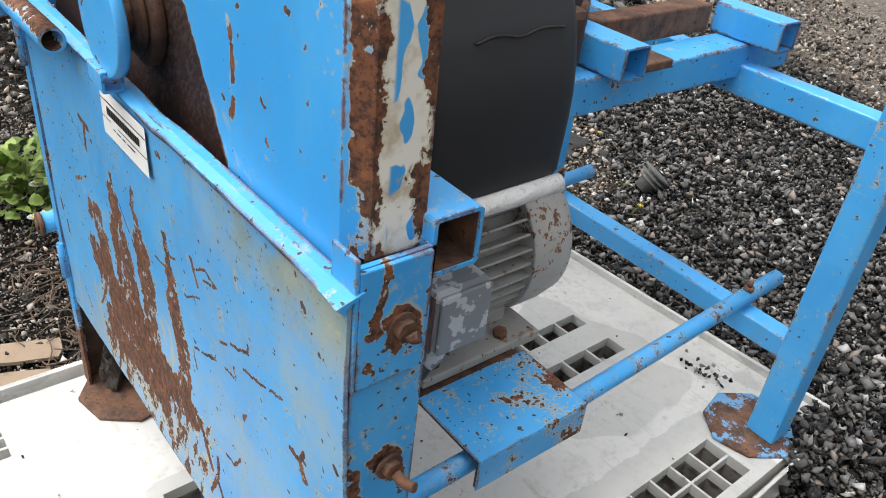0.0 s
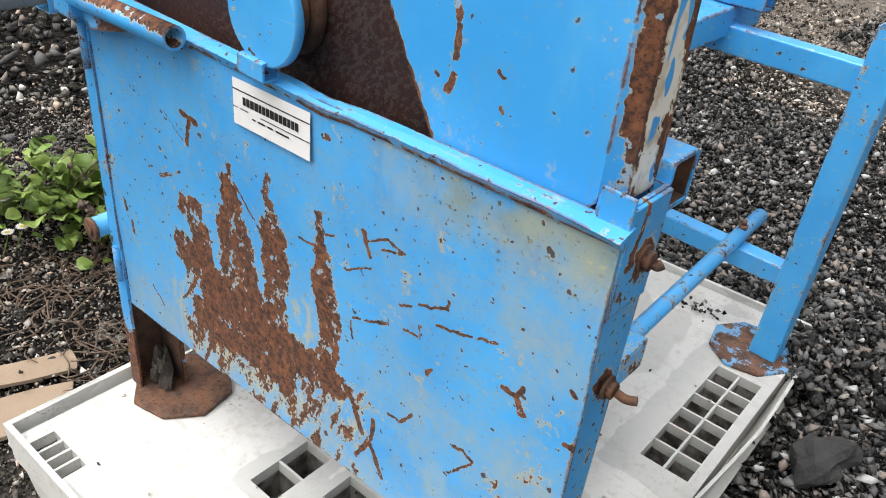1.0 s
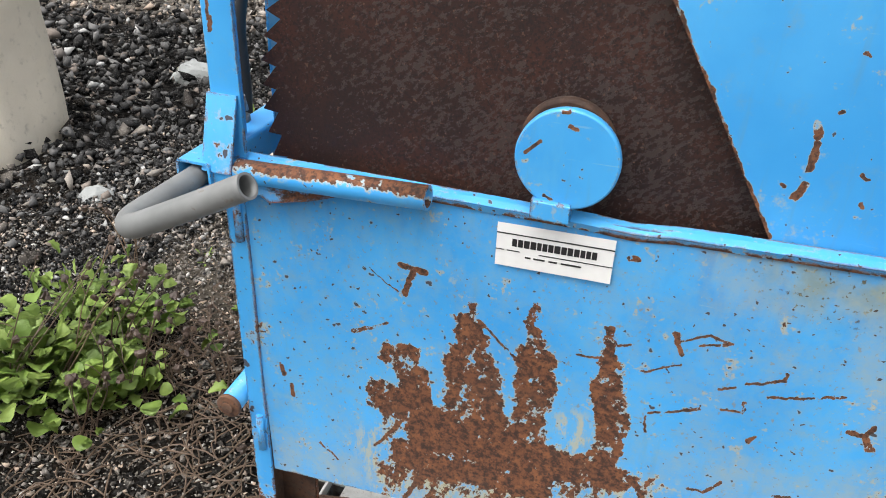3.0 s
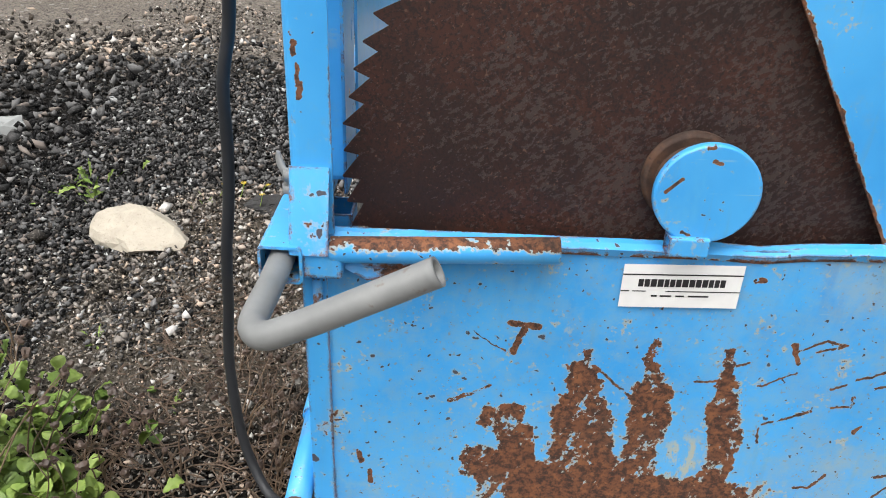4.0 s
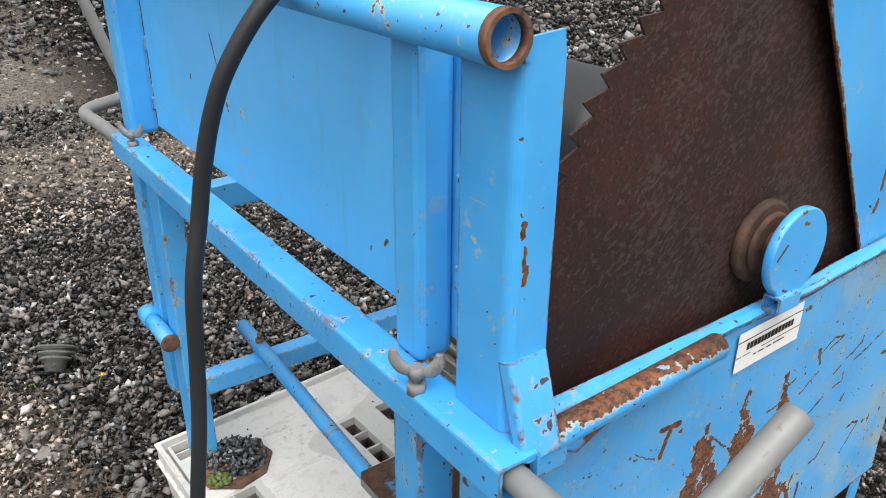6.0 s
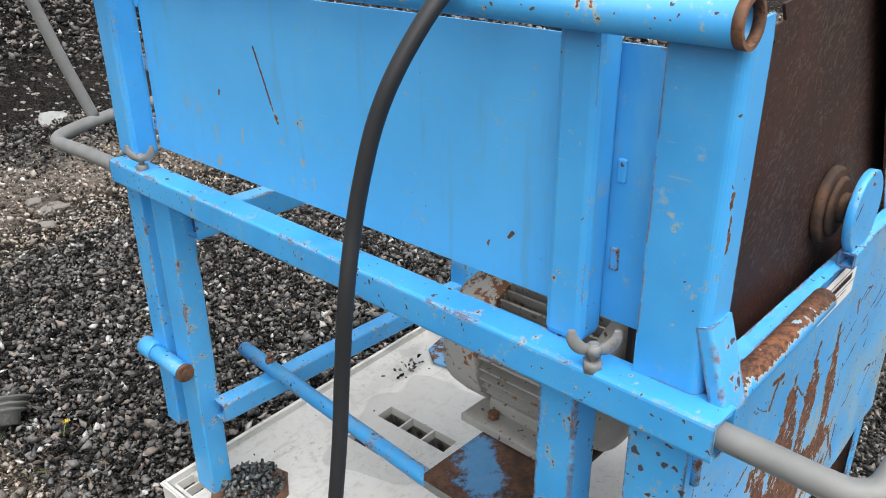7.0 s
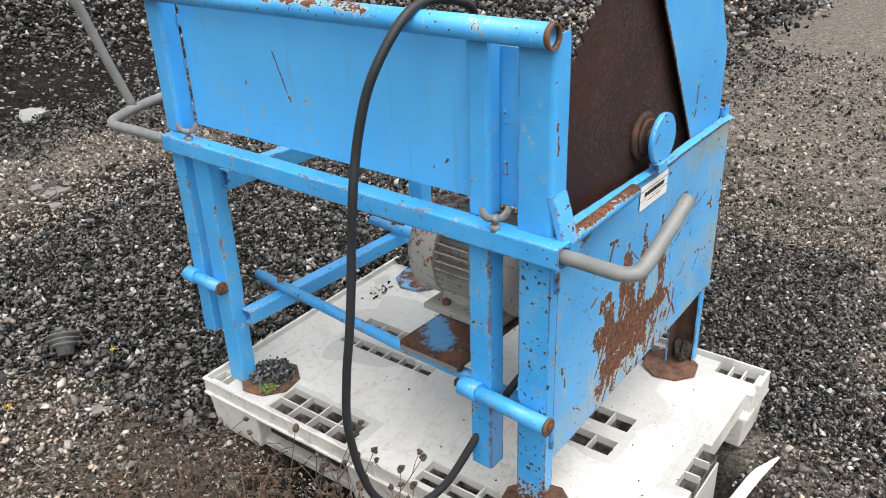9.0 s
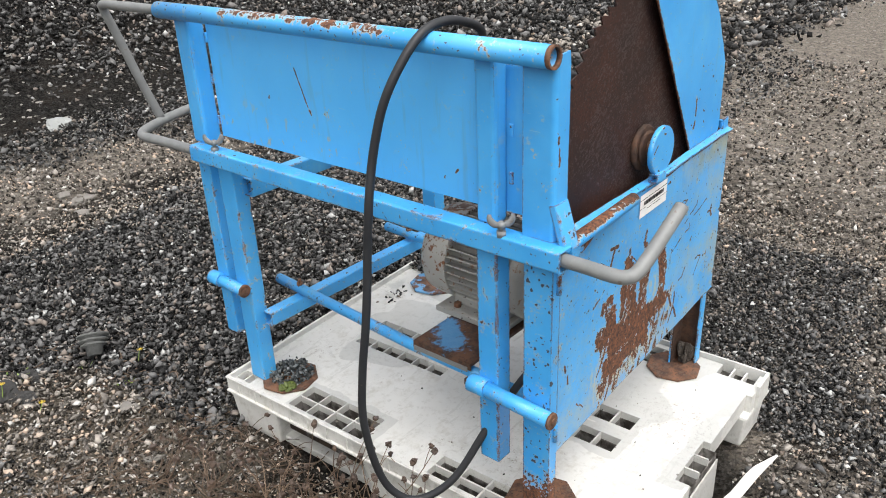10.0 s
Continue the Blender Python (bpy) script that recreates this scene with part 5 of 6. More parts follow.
part("shaft_nut", hex_bolt(bmesh.new(), (CX, 0.0143, CZ), (0, -1, 0), 0.019, 0.0095, 0.003), RUST, blade)
part("shaft", P([(CX, 0.037, CZ), (CX, 0.60, CZ - 0.02)], 0.016, n=20), RUST_DARK, saw)
part("shaft_cap", P([(0.4285, -0.0140, 0.8775), (0.4285, -0.0125, 0.8775), (0.4285, -0.0045, 0.8775), (0.4285, -0.0030, 0.8775)], 0.051, n=48, radii=[0.0490, 0.0510, 0.0510, 0.0500]), CAP_PAINT, saw, "round blue cap in front of the shaft")
part("cap_stub", T(0, 0.399, 0.438, -0.010, 0.8235, 0.020, 0.020, 0.0025, 0.002), BLUE_WORN, saw)
part("shaft_bearing", joined(B(0.385, 0.49, 0.50, 0.56, 0.767, 0.85, bev=0.012), P([(CX, 0.49, CZ - 0.02), (CX, 0.57, CZ - 0.02)], 0.042, n=28)), RUST_DARK, saw, "rusty bearing block")

# ---- hood over the blade ----
HOODP = [(0.633, 0.8055), (0.712, 0.8085), (0.768, 0.8125), (0.7860, 0.8310), (0.7835, 0.990), (0.764, 1.027), (0.720, 1.105), (0.660, 1.180), (0.570, 1.240), (0.470, 1.262), (0.372, 1.252), (0.395, 1.196), (0.512, 1.007)]
hood = part("blade_hood", sheet([(x, 0.013, z) for x, z in HOODP], 0.003, (0, 1, 0)), HOOD, saw, "blue sheet-steel hood over the blade, its side peeling and rusty")
part("hood_back", sheet([(x, 0.0655, z) for x, z in HOODP], 0.003, (0, 1, 0)), HOOD, hood)
bm = bmesh.new()
arc = [(0.786, 0.836)] + HOODP[4:11]
mid = Vector((0.46, 0.86))
vs = []
for x, z in arc:
    o = Vector((1, 0)) if z < 0.98 else (Vector((x, z)) - mid).normalized()
    sec = [(0.0, 0.0130), (0.017, 0.0245), (0.018, 0.0665), (0.0, 0.0690), (0.0, 0.0660), (0.015, 0.0640), (0.0145, 0.0262), (0.0, 0.0160)]
    vs.append([bm.verts.new((x + o.x * q, y, z + o.y * q)) for q, y in sec])
for s, w in zip(vs, vs[1:]):
    for k in range(8):
        bm.faces.new((s[k], s[(k + 1) % 8], w[(k + 1) % 8], w[k]))
bm.faces.new(vs[0]), bm.faces.new(vs[-1][::-1])
bmesh.ops.recalc_face_normals(bm, faces=bm.faces[:])
part("hood_rim", bm, HOOD, hood, "narrow side of the hood, paint peeled to primer and rust")

# bolted clamp on the leg below the hood
clamp = part("clamp", joined(B(0.792, 0.8205, 0.0035, 0.0070, 0.744, 0.852, bev=0.0012), B(0.8165, 0.8205, 0.0070, 0.0625, 0.746, 0.842, bev=0.0012)), LEG_RUST, saw)
for z, ln in ((0.789, 0.005), (0.657, 0.018)):
    bm = P([(0.820, 0.041, z), (0.8225, 0.041, z)], 0.0115, n=20)
    hex_bolt(bm, (0.8225, 0.041, z), (1, 0, 0), 0.0085, 0.006, 0)
    pipe(bm, smooth_path([(0.830, 0.041, z), (0.830 + ln * 0.5, 0.042, z - 0.002), (0.830 + ln, 0.045, z - 0.010 * (ln > 0.02))], 3), 0.0042, n=12)
    part("bolt", bm, RUST, saw, "rusty bolt through the leg")
stub = part("stub_tube", T(0, 0.690, 0.816, 0.0845, 0.838, 0.041, 0.045, 0.003, 0.004), BLUE_WORN, saw, "open square tube, rusty inside")

part("bore", T(0, 0.692, 0.8145, 0.0845, 0.838, 0.0346, 0.0386, 0.001, 0.002), RUST, stub, "rusty inner faces")
part("bore_end", B(0.700, 0.703, 0.0665, 0.1025, 0.818, 0.858, bev=0), RUST_DARK, stub)

# ---- motor, its base and the belt cover ----
MX, MZ = 0.421, 0.510
motor = part("motor", P([(MX, 0.270, MZ), (MX, 0.280, MZ), (MX, 0.492, MZ)], 0.092, n=40, radii=[0.080, 0.092, 0.092]), MOTOR, saw, "grey finned electric motor, dusty and rust-flecked", smooth=False)
bm = P([(MX, 0.484, MZ), (MX, 0.487, MZ), (MX, 0.532, MZ), (MX, 0.560, MZ), (MX, 0.575, MZ), (MX, 0.578, MZ)], 0.123, n=56, radii=[0.121, 0.123, 0.123, 0.119, 0.104, 0.060])
part("fan_cover", bm, COVER, motor, "rounded sheet cover over the motor's fan, speckled with rust")
for k in range(34):
    a = 2 * math.pi * k / 34 + 0.1
    if -2.15 < (a if a < math.pi else a - 2 * math.pi) < -1.0:
        continue
    bm = box(bmesh.new(), -0.0019, 0.0019, 0.292, 0.486, 0.088, 0.1165, bev=0.0007)
    bmesh.ops.transform(bm, matrix=Matrix.Translation((MX, 0, MZ)) @ Matrix.Rotation(a - math.pi / 2, 4, 'Y'), verts=bm.verts[:])
    part("fin", bm, MOTOR, motor)
part("end_shield", P([(MX, 0.262, MZ), (MX, 0.268, MZ), (MX, 0.290, MZ), (MX, 0.294, MZ)], 0.119, n=48, radii=[0.088, 0.116, 0.119, 0.117]), MOTOR, motor)
part("terminal_box", joined(B(0.505, 0.565, 0.296, 0.382, 0.456, 0.552, bev=0.007), B(0.565, 0.572, 0.300, 0.380, 0.458, 0.549, bev=0.003)), BOXGREY, motor, "grey terminal box with flaking paint")
part("gland_plate", B(0.510, 0.562, 0.2925, 0.2965, 0.460, 0.545, bev=0.001), MAROON, motor, "dull maroon end of the terminal box")
part("cable_gland", P([(0.548, 0.322, 0.458), (0.549, 0.316, 0.440), (0.545, 0.305, 0.428)], 0.013, n=14), BOXGREY, motor)
part("motor_lead", P(smooth_path([(0.546, 0.310, 0.432), (0.548, 0.285, 0.412), (0.535, 0.250, 0.400), (0.500, 0.225, 0.396)], 5), 0.010, n=12), RUBBER, motor, "black rubber lead from the terminal box")
part("motor_foot", joined(B(0.293, 0.552, 0.300, 0.512, 0.3872, 0.402, bev=0.002), B(0.335, 0.505, 0.315, 0.485, 0.400, 0.428, bev=0.006)), MOTOR, motor)
for x, y in ((0.531, 0.452), (0.322, 0.462), (0.531, 0.33), (0.322, 0.33)):
    part("foot_bolt", hex_bolt(bmesh.new(), (x, y, 0.401), (0, 0, 1), 0.0105, 0.011, 0), RUST, motor)
base = part("motor_plate", joined(B(0.152, 0.687, 0.288, 0.466, 0.374, 0.384, bev=0.002), B(0.152, 0.156, 0.288, 0.466, 0.364, 0.376, bev=0.001), B(0.681, 0.687, 0.288, 0.466, 0.335, 0.376, bev=0.001)),
            MOTOR_PLATE, saw, "blue tilting plate under the motor, half rusted")
part("plate_strip", B(0.1490, 0.1516, 0.296, 0.462, 0.3600, 0.3730, bev=0.001), GALV, base, "pale grey strip along the plate's edge")
part("stop_block", B(0.158, 0.190, 0.286, 0.314, 0.3150, 0.3310, bev=0.002), RUST_DARK, saw, "small rusty block under the rod")
part("plate_flange", B(0.6872, 0.6905, 0.285, 0.473, 0.336, 0.3838, bev=0.001), PLATE_TOP, base)
# the near strip keeps more of its paint
part("plate_edge", B(0.562, 0.690, 0.284, 0.474, 0.3845, 0.3885, bev=0.001), PLATE_TOP, base)
for x, bend in ((0.648, 0.02), (0.180, -0.02)):
    rod = part("rod", P([(x + bend * 0.6, 0.055, 0.348), (x, 0.5, 0.345), (x - bend * 0.4, 1.020, 0.372)], 0.0145, n=18), BLUE_WORN, saw)
    part("rod_bolt", hex_bolt(bmesh.new(), (x - bend * 0.3, 0.925, 0.376), (0, 0, 1), 0.009, 0.012, 0.010), RUST, rod)
# belt cover: stiff black rubber sheet bent over the pulleys
bm = bmesh.new()
sec = [(0.330, 0.80), (0.335, 0.93), (0.36, 0.985), (0.42, 1.01), (0.50, 1.00), (0.55, 0.96), (0.578, 0.90), (0.592, 0.86), (0.602, 0.80), (0.600, 0.705)]
sec = [(p.x, p.z) for p in smooth_path([(x, 0, z) for x, z in sec], 4)]
rows = []
for y, k in ((0.235, 0.93), (0.242, 0.97), (0.255, 1.0), (0.402, 1.0), (0.420, 0.985), (0.430, 0.955), (0.434, 0.93)):
    rows.append([bm.verts.new((0.45 + (x - 0.45) * k, y, 0.70 + (z - 0.70) * (0.5 + 0.5 * k))) for x, z in sec])
for s, w in zip(rows, rows[1:]):
    for k in range(len(s) - 1):
        bm.faces.new((s[k], s[k + 1], w[k + 1], w[k])).smooth = True
for r in (rows[0], rows[-1]):
    bm.faces.new(r)
bmesh.ops.recalc_face_normals(bm, faces=bm.faces[:])
cover = part("belt_cover", bm, RUBBER, saw, "black rubber cover over the drive belt, cracked at the fold")
part("crack", P(smooth_path([(0.5915, 0.282, 0.872), (0.5905, 0.31, 0.877), (0.5915, 0.34, 0.873), (0.590, 0.37, 0.878), (0.5905, 0.402, 0.876)], 4), 0.0016, n=6), HOLLOW, cover)
part("grey_rod", P([(0.603, 0.262, 0.692), (0.604, 0.425, 0.694)], 0.0115, n=16), WHITE_ROD, cover, "light grey rod at the cover's lower edge")
part("motor_pulley", P([(MX, 0.215, MZ), (MX, 0.264, MZ)], 0.045, n=28), RUST_DARK, saw)
for dx in (-0.05, 0.05):
    part("drive_belt", P([(MX + dx * 0.85, 0.245, MZ), (MX + dx, 0.245, 0.86)], 0.008, n=8), RUBBER, saw)
# fittings on the bearing beam
part("cross_tube", T(0, 0.400, 0.545, 0.598, 0.791, 0.046, 0.046, 0.003, 0.004), BLUE_WORN, saw)
part("cross_tube", T(0, 0.440, 0.560, 0.930, 0.791, 0.046, 0.046, 0.003, 0.004), BLUE_WORN, saw)
part("slide_plate", B(0.42, 0.53, 0.635, 0.70, 0.767, 0.780, bev=0.003), RUST, saw, "rust-brown slide plate")
part("beam_bolt", hex_bolt(bmesh.new(), (0.44, 0.585, 0.814), (0, 0, 1), 0.018, 0.030, 0.0), RUST, saw)
part("rail", joined(B(0.400, 0.440, 0.64, 0.90, 0.768, 0.81, bev=0.003)), RUST, saw, "rusty rail on the beam")

# switch hood where the cable goes in
bm = bmesh.new()
prof = [(0.248, 0.868), (0.250, 0.950), (0.263, 0.980), (0.31, 0.990), (0.378, 0.984)]
prof = [(p.x, p.z) for p in smooth_path([(x, 0, z) for x, z in prof], 4)]
a = [[bm.verts.new((x, y, z)) for x, z in prof] for y in (0.45, 0.74)]
for k in range(len(prof) - 1):
    bm.faces.new((a[0][k], a[0][k + 1], a[1][k + 1], a[1][k]))
bmesh.ops.solidify(bm, geom=bm.faces[:], thickness=0.008)
bmesh.ops.recalc_face_normals(bm, faces=bm.faces[:])
part("switch_hood", bm, HOOD_PALE, saw, "pale blue bent sheet hood over the switch")
part("switch", B(0.275, 0.370, 0.57, 0.70, 0.80, 0.965, bev=0.01), RUBBER, saw)
part("switch_bracket", B(0.292, 0.352, 0.500, 0.504, 0.80, 0.945, bev=0.001), BLUE_WORN, saw)

# ---- tilting cradle ----
bm = T(1, -0.037, 1.060, 0.0225, 0.795, 0.043, 0.041, 0.003, 0.005)
cradle = part("cradle", bm, BLUE, saw, "tilting log cradle of blue square tube and plate")


def folded(profile, z0, z1):
    """Sheet bent along the plan outline and standing from z0 to z1."""
    return sheet([(x, y, z0) for x, y in profile], z1 - z0, (0, 0, 1))


def fold_outline(x0, x1, y0, y1, t, r):
    """Plan outline of an angle with its rounded corner at (x0, y0)."""
    arc = [radians(180 + 15 * k) for k in range(7)]
    out = [(x0 + r + r * math.cos(a), y0 + r + r * math.sin(a)) for a in arc]
    inn = [(x0 + r + (r - t) * math.cos(a), y0 + r + (r - t) * math.sin(a)) for a in arc]
    return [(x0, y1)] + out + [(x1, y0), (x1, y0 + t)] + inn[::-1] + [(x0 + t, y1)]


near_post = folded(fold_outline(0.0300, 0.0715, -0.0060, 0.0600, 0.0035, 0.011), 0.8155, 1.1240)
near_post = joined(near_post, sheet([(0.0335, -0.0060, 1.1240), (0.0715, -0.0060, 1.1240), (0.0690, -0.0060, 1.1430), (0.0345, -0.0060, 1.1400)], 0.0035, (0, 1, 0)))
part("post", near_post, POST_PAINT, cradle, "angle-iron post with a rusty chip")
part("post", B(0.0330, 0.0725, 0.1215, 0.1665, 0.8155, 1.1270, bev=0.008), BLUE_CLEAN, cradle)
part("post", B(0.0300, 0.0780, 1.022, 1.078, 0.8155, 1.1270, bev=0.008), BLUE_CLEAN, cradle)
part("arm", T(2, 0.268, 0.776, 0.0515, 0.1425, 0.044, 0.049), BLUE_WORN, cradle)
part("arm", T(2, 0.262, 0.776, 0.0490, 1.050, 0.042, 0.048), BLUE, cradle)
top = part("top_tube", P([(0.0130, -0.0120, 1.1425), (0.0130, 0.35, 1.1430), (0.0135, 0.75, 1.1430), (0.0140, 1.105, 1.1420)], 0.0195, n=28, wall=0.003),
           TOP_TUBE, cradle, "blue tube along the cradle's top, rubbed to rust")
part("tube_mouth", P([(0.0130, -0.0135, 1.1425), (0.0130, -0.0050, 1.1425)], 0.0197, n=28, wall=0.0036), RUST, top)
# side plate with slotted joints at both posts
part("plate", B(0.0745, 0.0775, 0.158, 1.012, 0.830, 1.108, bev=0), PLATE_PAINT, cradle, "smooth blue sheet plate")
part("plate", B(0.0735, 0.0770, 0.0560, 0.1340, 0.832, 1.106, bev=0), BLUE_CLEAN, cradle)
for y, zz in ((0.114, (0.90, 0.99)), (0.169, (0.905, 0.985, 1.06)), (1.016, (0.87, 0.975, 1.075))):
    for z in zz:
        part("weld_tab", B(0.070, 0.0775, y - 0.005, y + 0.005, z - 0.012, z + 0.012, bev=0.002), BLUE, cradle)
# tray floor behind the plate
bm = sheet([(0.079, 0.125, 0.838), (0.252, 0.125, 0.865), (0.252, 0.80, 0.865), (0.079, 0.80, 0.838)], 0.004, (0, 0, 1))
part("tray", bm, TRAY, cradle, "worn tray floor, pale blue and rust")
# brace beside the panel's end
bm = folded(fold_outline(0.0300, 0.0690, 0.0, 0.0150, 0.0032, 0.005), 0.0, 0.086)
bmesh.ops.transform(bm, matrix=Matrix.Translation((0, -0.0350, 0.8060)) @ Matrix.Rotation(radians(-17.5), 4, 'X'), verts=bm.verts[:])
part("brace", bm, BLUE_WORN, cradle, "short blue brace leaning against the post")
part("end_block", B(0.041, 0.082, -0.032, -0.006, 0.778, 0.815, bev=0.004), BLUE_WORN, cradle)
part("wing_bolt", wing_bolt(0.009, 0.091, 0.815, -48), GALV, cradle, "dull grey wing bolt")
part("wing_bolt", wing_bolt(0.014, 0.965, 0.815, -55), GALV, cradle, "dull grey wing bolt")
# pivots between the arms and the legs
for y0, y1, z0, z1, x in ((0.178, -0.017, 0.458, 0.448, 0.016), (1.085, 0.945, 0.430, 0.428, 0.016)):
    piv = part("pivot", P([(x, y0, z0), (x, y1, z1)], 0.0160, n=20), BLUE_WORN, cradle)
    part("collar", P([(x, y0, z0), (x, y0 - 0.001, z0), (x, y0 - 0.042, z0), (x, y0 - 0.043, z0)], 0.0195, n=20, radii=[0.0180, 0.0195, 0.0195, 0.0180]), BLUE_WORN, piv)
    part("pivot_cap", joined(P([(x, y1, z1), (x, y1 - 0.0045, z1), (x, y1 - 0.006, z1)], 0.0175, n=20, radii=[0.0178, 0.0178, 0.0160]), P([(x, y1 - 0.006, z1), (x, y1 - 0.009, z1)], 0.0085, n=12)), RUST, piv, "worn brown end of the pivot")
# grey tube handles at both ends of the bar
part("handle", P(smooth_path([(0.0215, 0.02, 0.795), (0.021, -0.07, 0.795), (0.019, -0.122, 0.795), (0.022, -0.146, 0.7955), (0.036, -0.160, 0.799), (0.066, -0.165, 0.814), (0.120, -0.167, 0.842), (0.178, -0.169, 0.873)], 6), 0.0128, n=20, wall=0.0025),
     GALV, cradle, "bent grey galvanised tube handle")
part("handle", P(smooth_path([(0.0215, 1.04, 0.795), (0.016, 1.20, 0.797), (0.010, 1.278, 0.798), (0.022, 1.318, 0.798), (0.060, 1.352, 0.798), (0.150, 1.400, 0.798), (0.30, 1.455, 0.798)], 6), 0.0128, n=20, wall=0.0025),
     GALV, cradle, "bent grey galvanised tube handle")
part("handle", P(smooth_path([(0.014, 1.09, 1.142), (0.022, 1.30, 1.138), (0.032, 1.395, 1.135), (0.040, 1.420, 1.118), (0.058, 1.418, 1.06), (0.095, 1.405, 0.92), (0.130, 1.394, 0.805)], 6), 0.0118, n=18),
     GALV, cradle, "grey tube rising from the handle to the top tube")

# ---- power cable ----
pts = [(0.325, 0.565, 0.925), (0.312, 0.46, 0.965), (0.275, 0.36, 1.035), (0.185, 0.262, 1.130), (0.095, 0.242, 1.167), (0.034, 0.241, 1.173), (-0.010, 0.243, 1.161), (-0.042, 0.250, 1.132), (-0.070, 0.264, 1.085), (-0.084, 0.278, 1.040), (-0.094, 0.288, 0.990),
       (-0.102, 0.296, 0.937), (-0.116, 0.297, 0.868), (-0.121, 0.306, 0.775), (-0.128, 0.309, 0.695), (-0.140, 0.312, 0.605), (-0.149, 0.322, 0.510), (-0.158, 0.323, 0.400), (-0.148, 0.308, 0.280), (-0.124, 0.288, 0.205),
       (-0.085, 0.250, 0.176), (-0.030, 0.195, 0.225), (0.040, 0.150, 0.345), (0.100, 0.110, 0.44), (0.130, 0.075, 0.50)]
cab = part("power_cable", P(smooth_path(pts, 8), 0.0084, n=14), RUBBER, None)
tagged(cab, "thick black rubber power cable looped over the cradle's top tube", "cable")

# ---- little heap of stones on one foot plate, with moss ----
rng = np.random.default_rng(9)
r_ = np.sqrt(rng.uniform(0, 1, 420)) * 0.062
a_ = rng.uniform(0, 2 * math.pi, 420)
hp = np.stack([0.100 + r_ * np.cos(a_), 0.902 + r_ * np.sin(a_), 0.132 + 0.020 * np.clip(1 - (r_ / 0.062) ** 2, 0, 1) * rng.uniform(0.4, 1, 420)], 1)
tagged(stones("stone_heap", hp, rng.uniform(0.0040, 0.0090, 420), STONE_CHIP, "little heap of dark stone chips on the foot plate", rng), category="gravel")
bm = bmesh.new()
for k in range(40):
    rock(bm, (0.044 + random.uniform(-0.020, 0.024), 0.856 + random.uniform(-0.014, 0.016), 0.137 + random.uniform(0, 0.007)), (0.0075, 0.0070, 0.005), 60 + k, sub=2)
tagged(part("moss", bm, MOSS), "yellow-green moss on the rusty foot plate", "moss", kind="stuff")
# gravel that has spilled over the pallet's buried corner
n_ = 520
hx_, hy_ = rng.uniform(0.775, 0.88, n_), rng.uniform(0.86, 1.10, n_)
ok_ = (hx_ - 0.79) / 0.09 + (hy_ - 0.90) / 0.16 > 0.35
hp = np.stack([hx_, hy_, 0.150 + 0.016 * np.clip((hx_ - 0.78) / 0.08, 0, 1) * rng.uniform(0, 1, n_)], 1)[ok_]
stones("gravel_spill", hp, rng.uniform(0.006, 0.0115, len(hp)), STONE_DARK, "grey gravel spilled over the pallet's corner", rng)
hp = np.stack([rng.normal(0.60, 0.022, 26), rng.normal(0.965, 0.020, 26), np.full(26, 0.150)], 1)
hp[:, 2] -= [sag(x, y) for x, y, _ in hp]
stones("pebbles", hp, rng.uniform(0.004, 0.007, 26), STONE_DARK, "dark pebbles scattered on the pallet", rng)
hp = np.stack([rng.uniform(0.02, 0.80, 60), rng.uniform(-0.15, 1.0, 60), np.full(60, 0.150)], 1)
hp[:, 2] -= [sag(x, y) for x, y, _ in hp]
stones("grit", hp, rng.uniform(0.0015, 0.004, 60), STONE_MIX, "grit scattered on the pallet", rng)

# ---- ribbed grey plastic cap on the gravel ----
g0 = gz(-0.09, 1.73)
prof = [(0.028, 0.0), (0.032, 0.035), (0.046, 0.038), (0.047, 0.044), (0.036, 0.047), (0.036, 0.052), (0.052, 0.055), (0.053, 0.061), (0.038, 0.064), (0.038, 0.069), (0.057, 0.073), (0.058, 0.080), (0.040, 0.082), (0.012, 0.083)]
bm = P([(0, 0, z) for _, z in prof], 0.05, n=40, radii=[r for r, _ in prof])
ob = part("insulator", bm, CAPGREY)
ob.matrix_world = Matrix.Translation((-0.115, 1.672, g0 + 0.018)) @ Vector((0.30, 0.50, 0.72)).to_track_quat('Z', 'Y').to_matrix().to_4x4() @ Matrix.Scale(0.88, 4)
tagged(ob, "ribbed dark grey plastic insulator lying on the gravel", "insulator")


# ---- plants ----
def leaf_mesh(name, length, width, lobes, bend, seed):
    bm = bmesh.new()
    rnd = random.Random(seed)
    n = 12
    rows = []
    for i in range(n + 1):
        t = i / n
        w = width * (math.sin(math.pi * min(1, t ** 0.8 * 0.97 + 0.03)) ** 0.7) * (1 + lobes * 0.45 * math.sin(t * 19 + seed))
        w = max(w, 0.0012)
        x = length * (t * math.cos(bend * t))
        z = length * (0.55 * t - bend * 0.62 * t * t)
        rows.append([bm.verts.new((x, s * w, z + abs(s) * w * 0.35 + rnd.uniform(-1, 1) * 0.0015)) for s in (-1, -0.5, 0, 0.5, 1)])
    for a, c in zip(rows, rows[1:]):
        for k in range(4):
            bm.faces.new((a[k], a[k + 1], c[k + 1], c[k])).smooth = True
    bmesh.ops.solidify(bm, geom=bm.faces[:], thickness=0.0008)
    me = bpy.data.meshes.new(name)
    bm.to_mesh(me)
    bm.free()
    me.materials.append(LEAF)
    return me


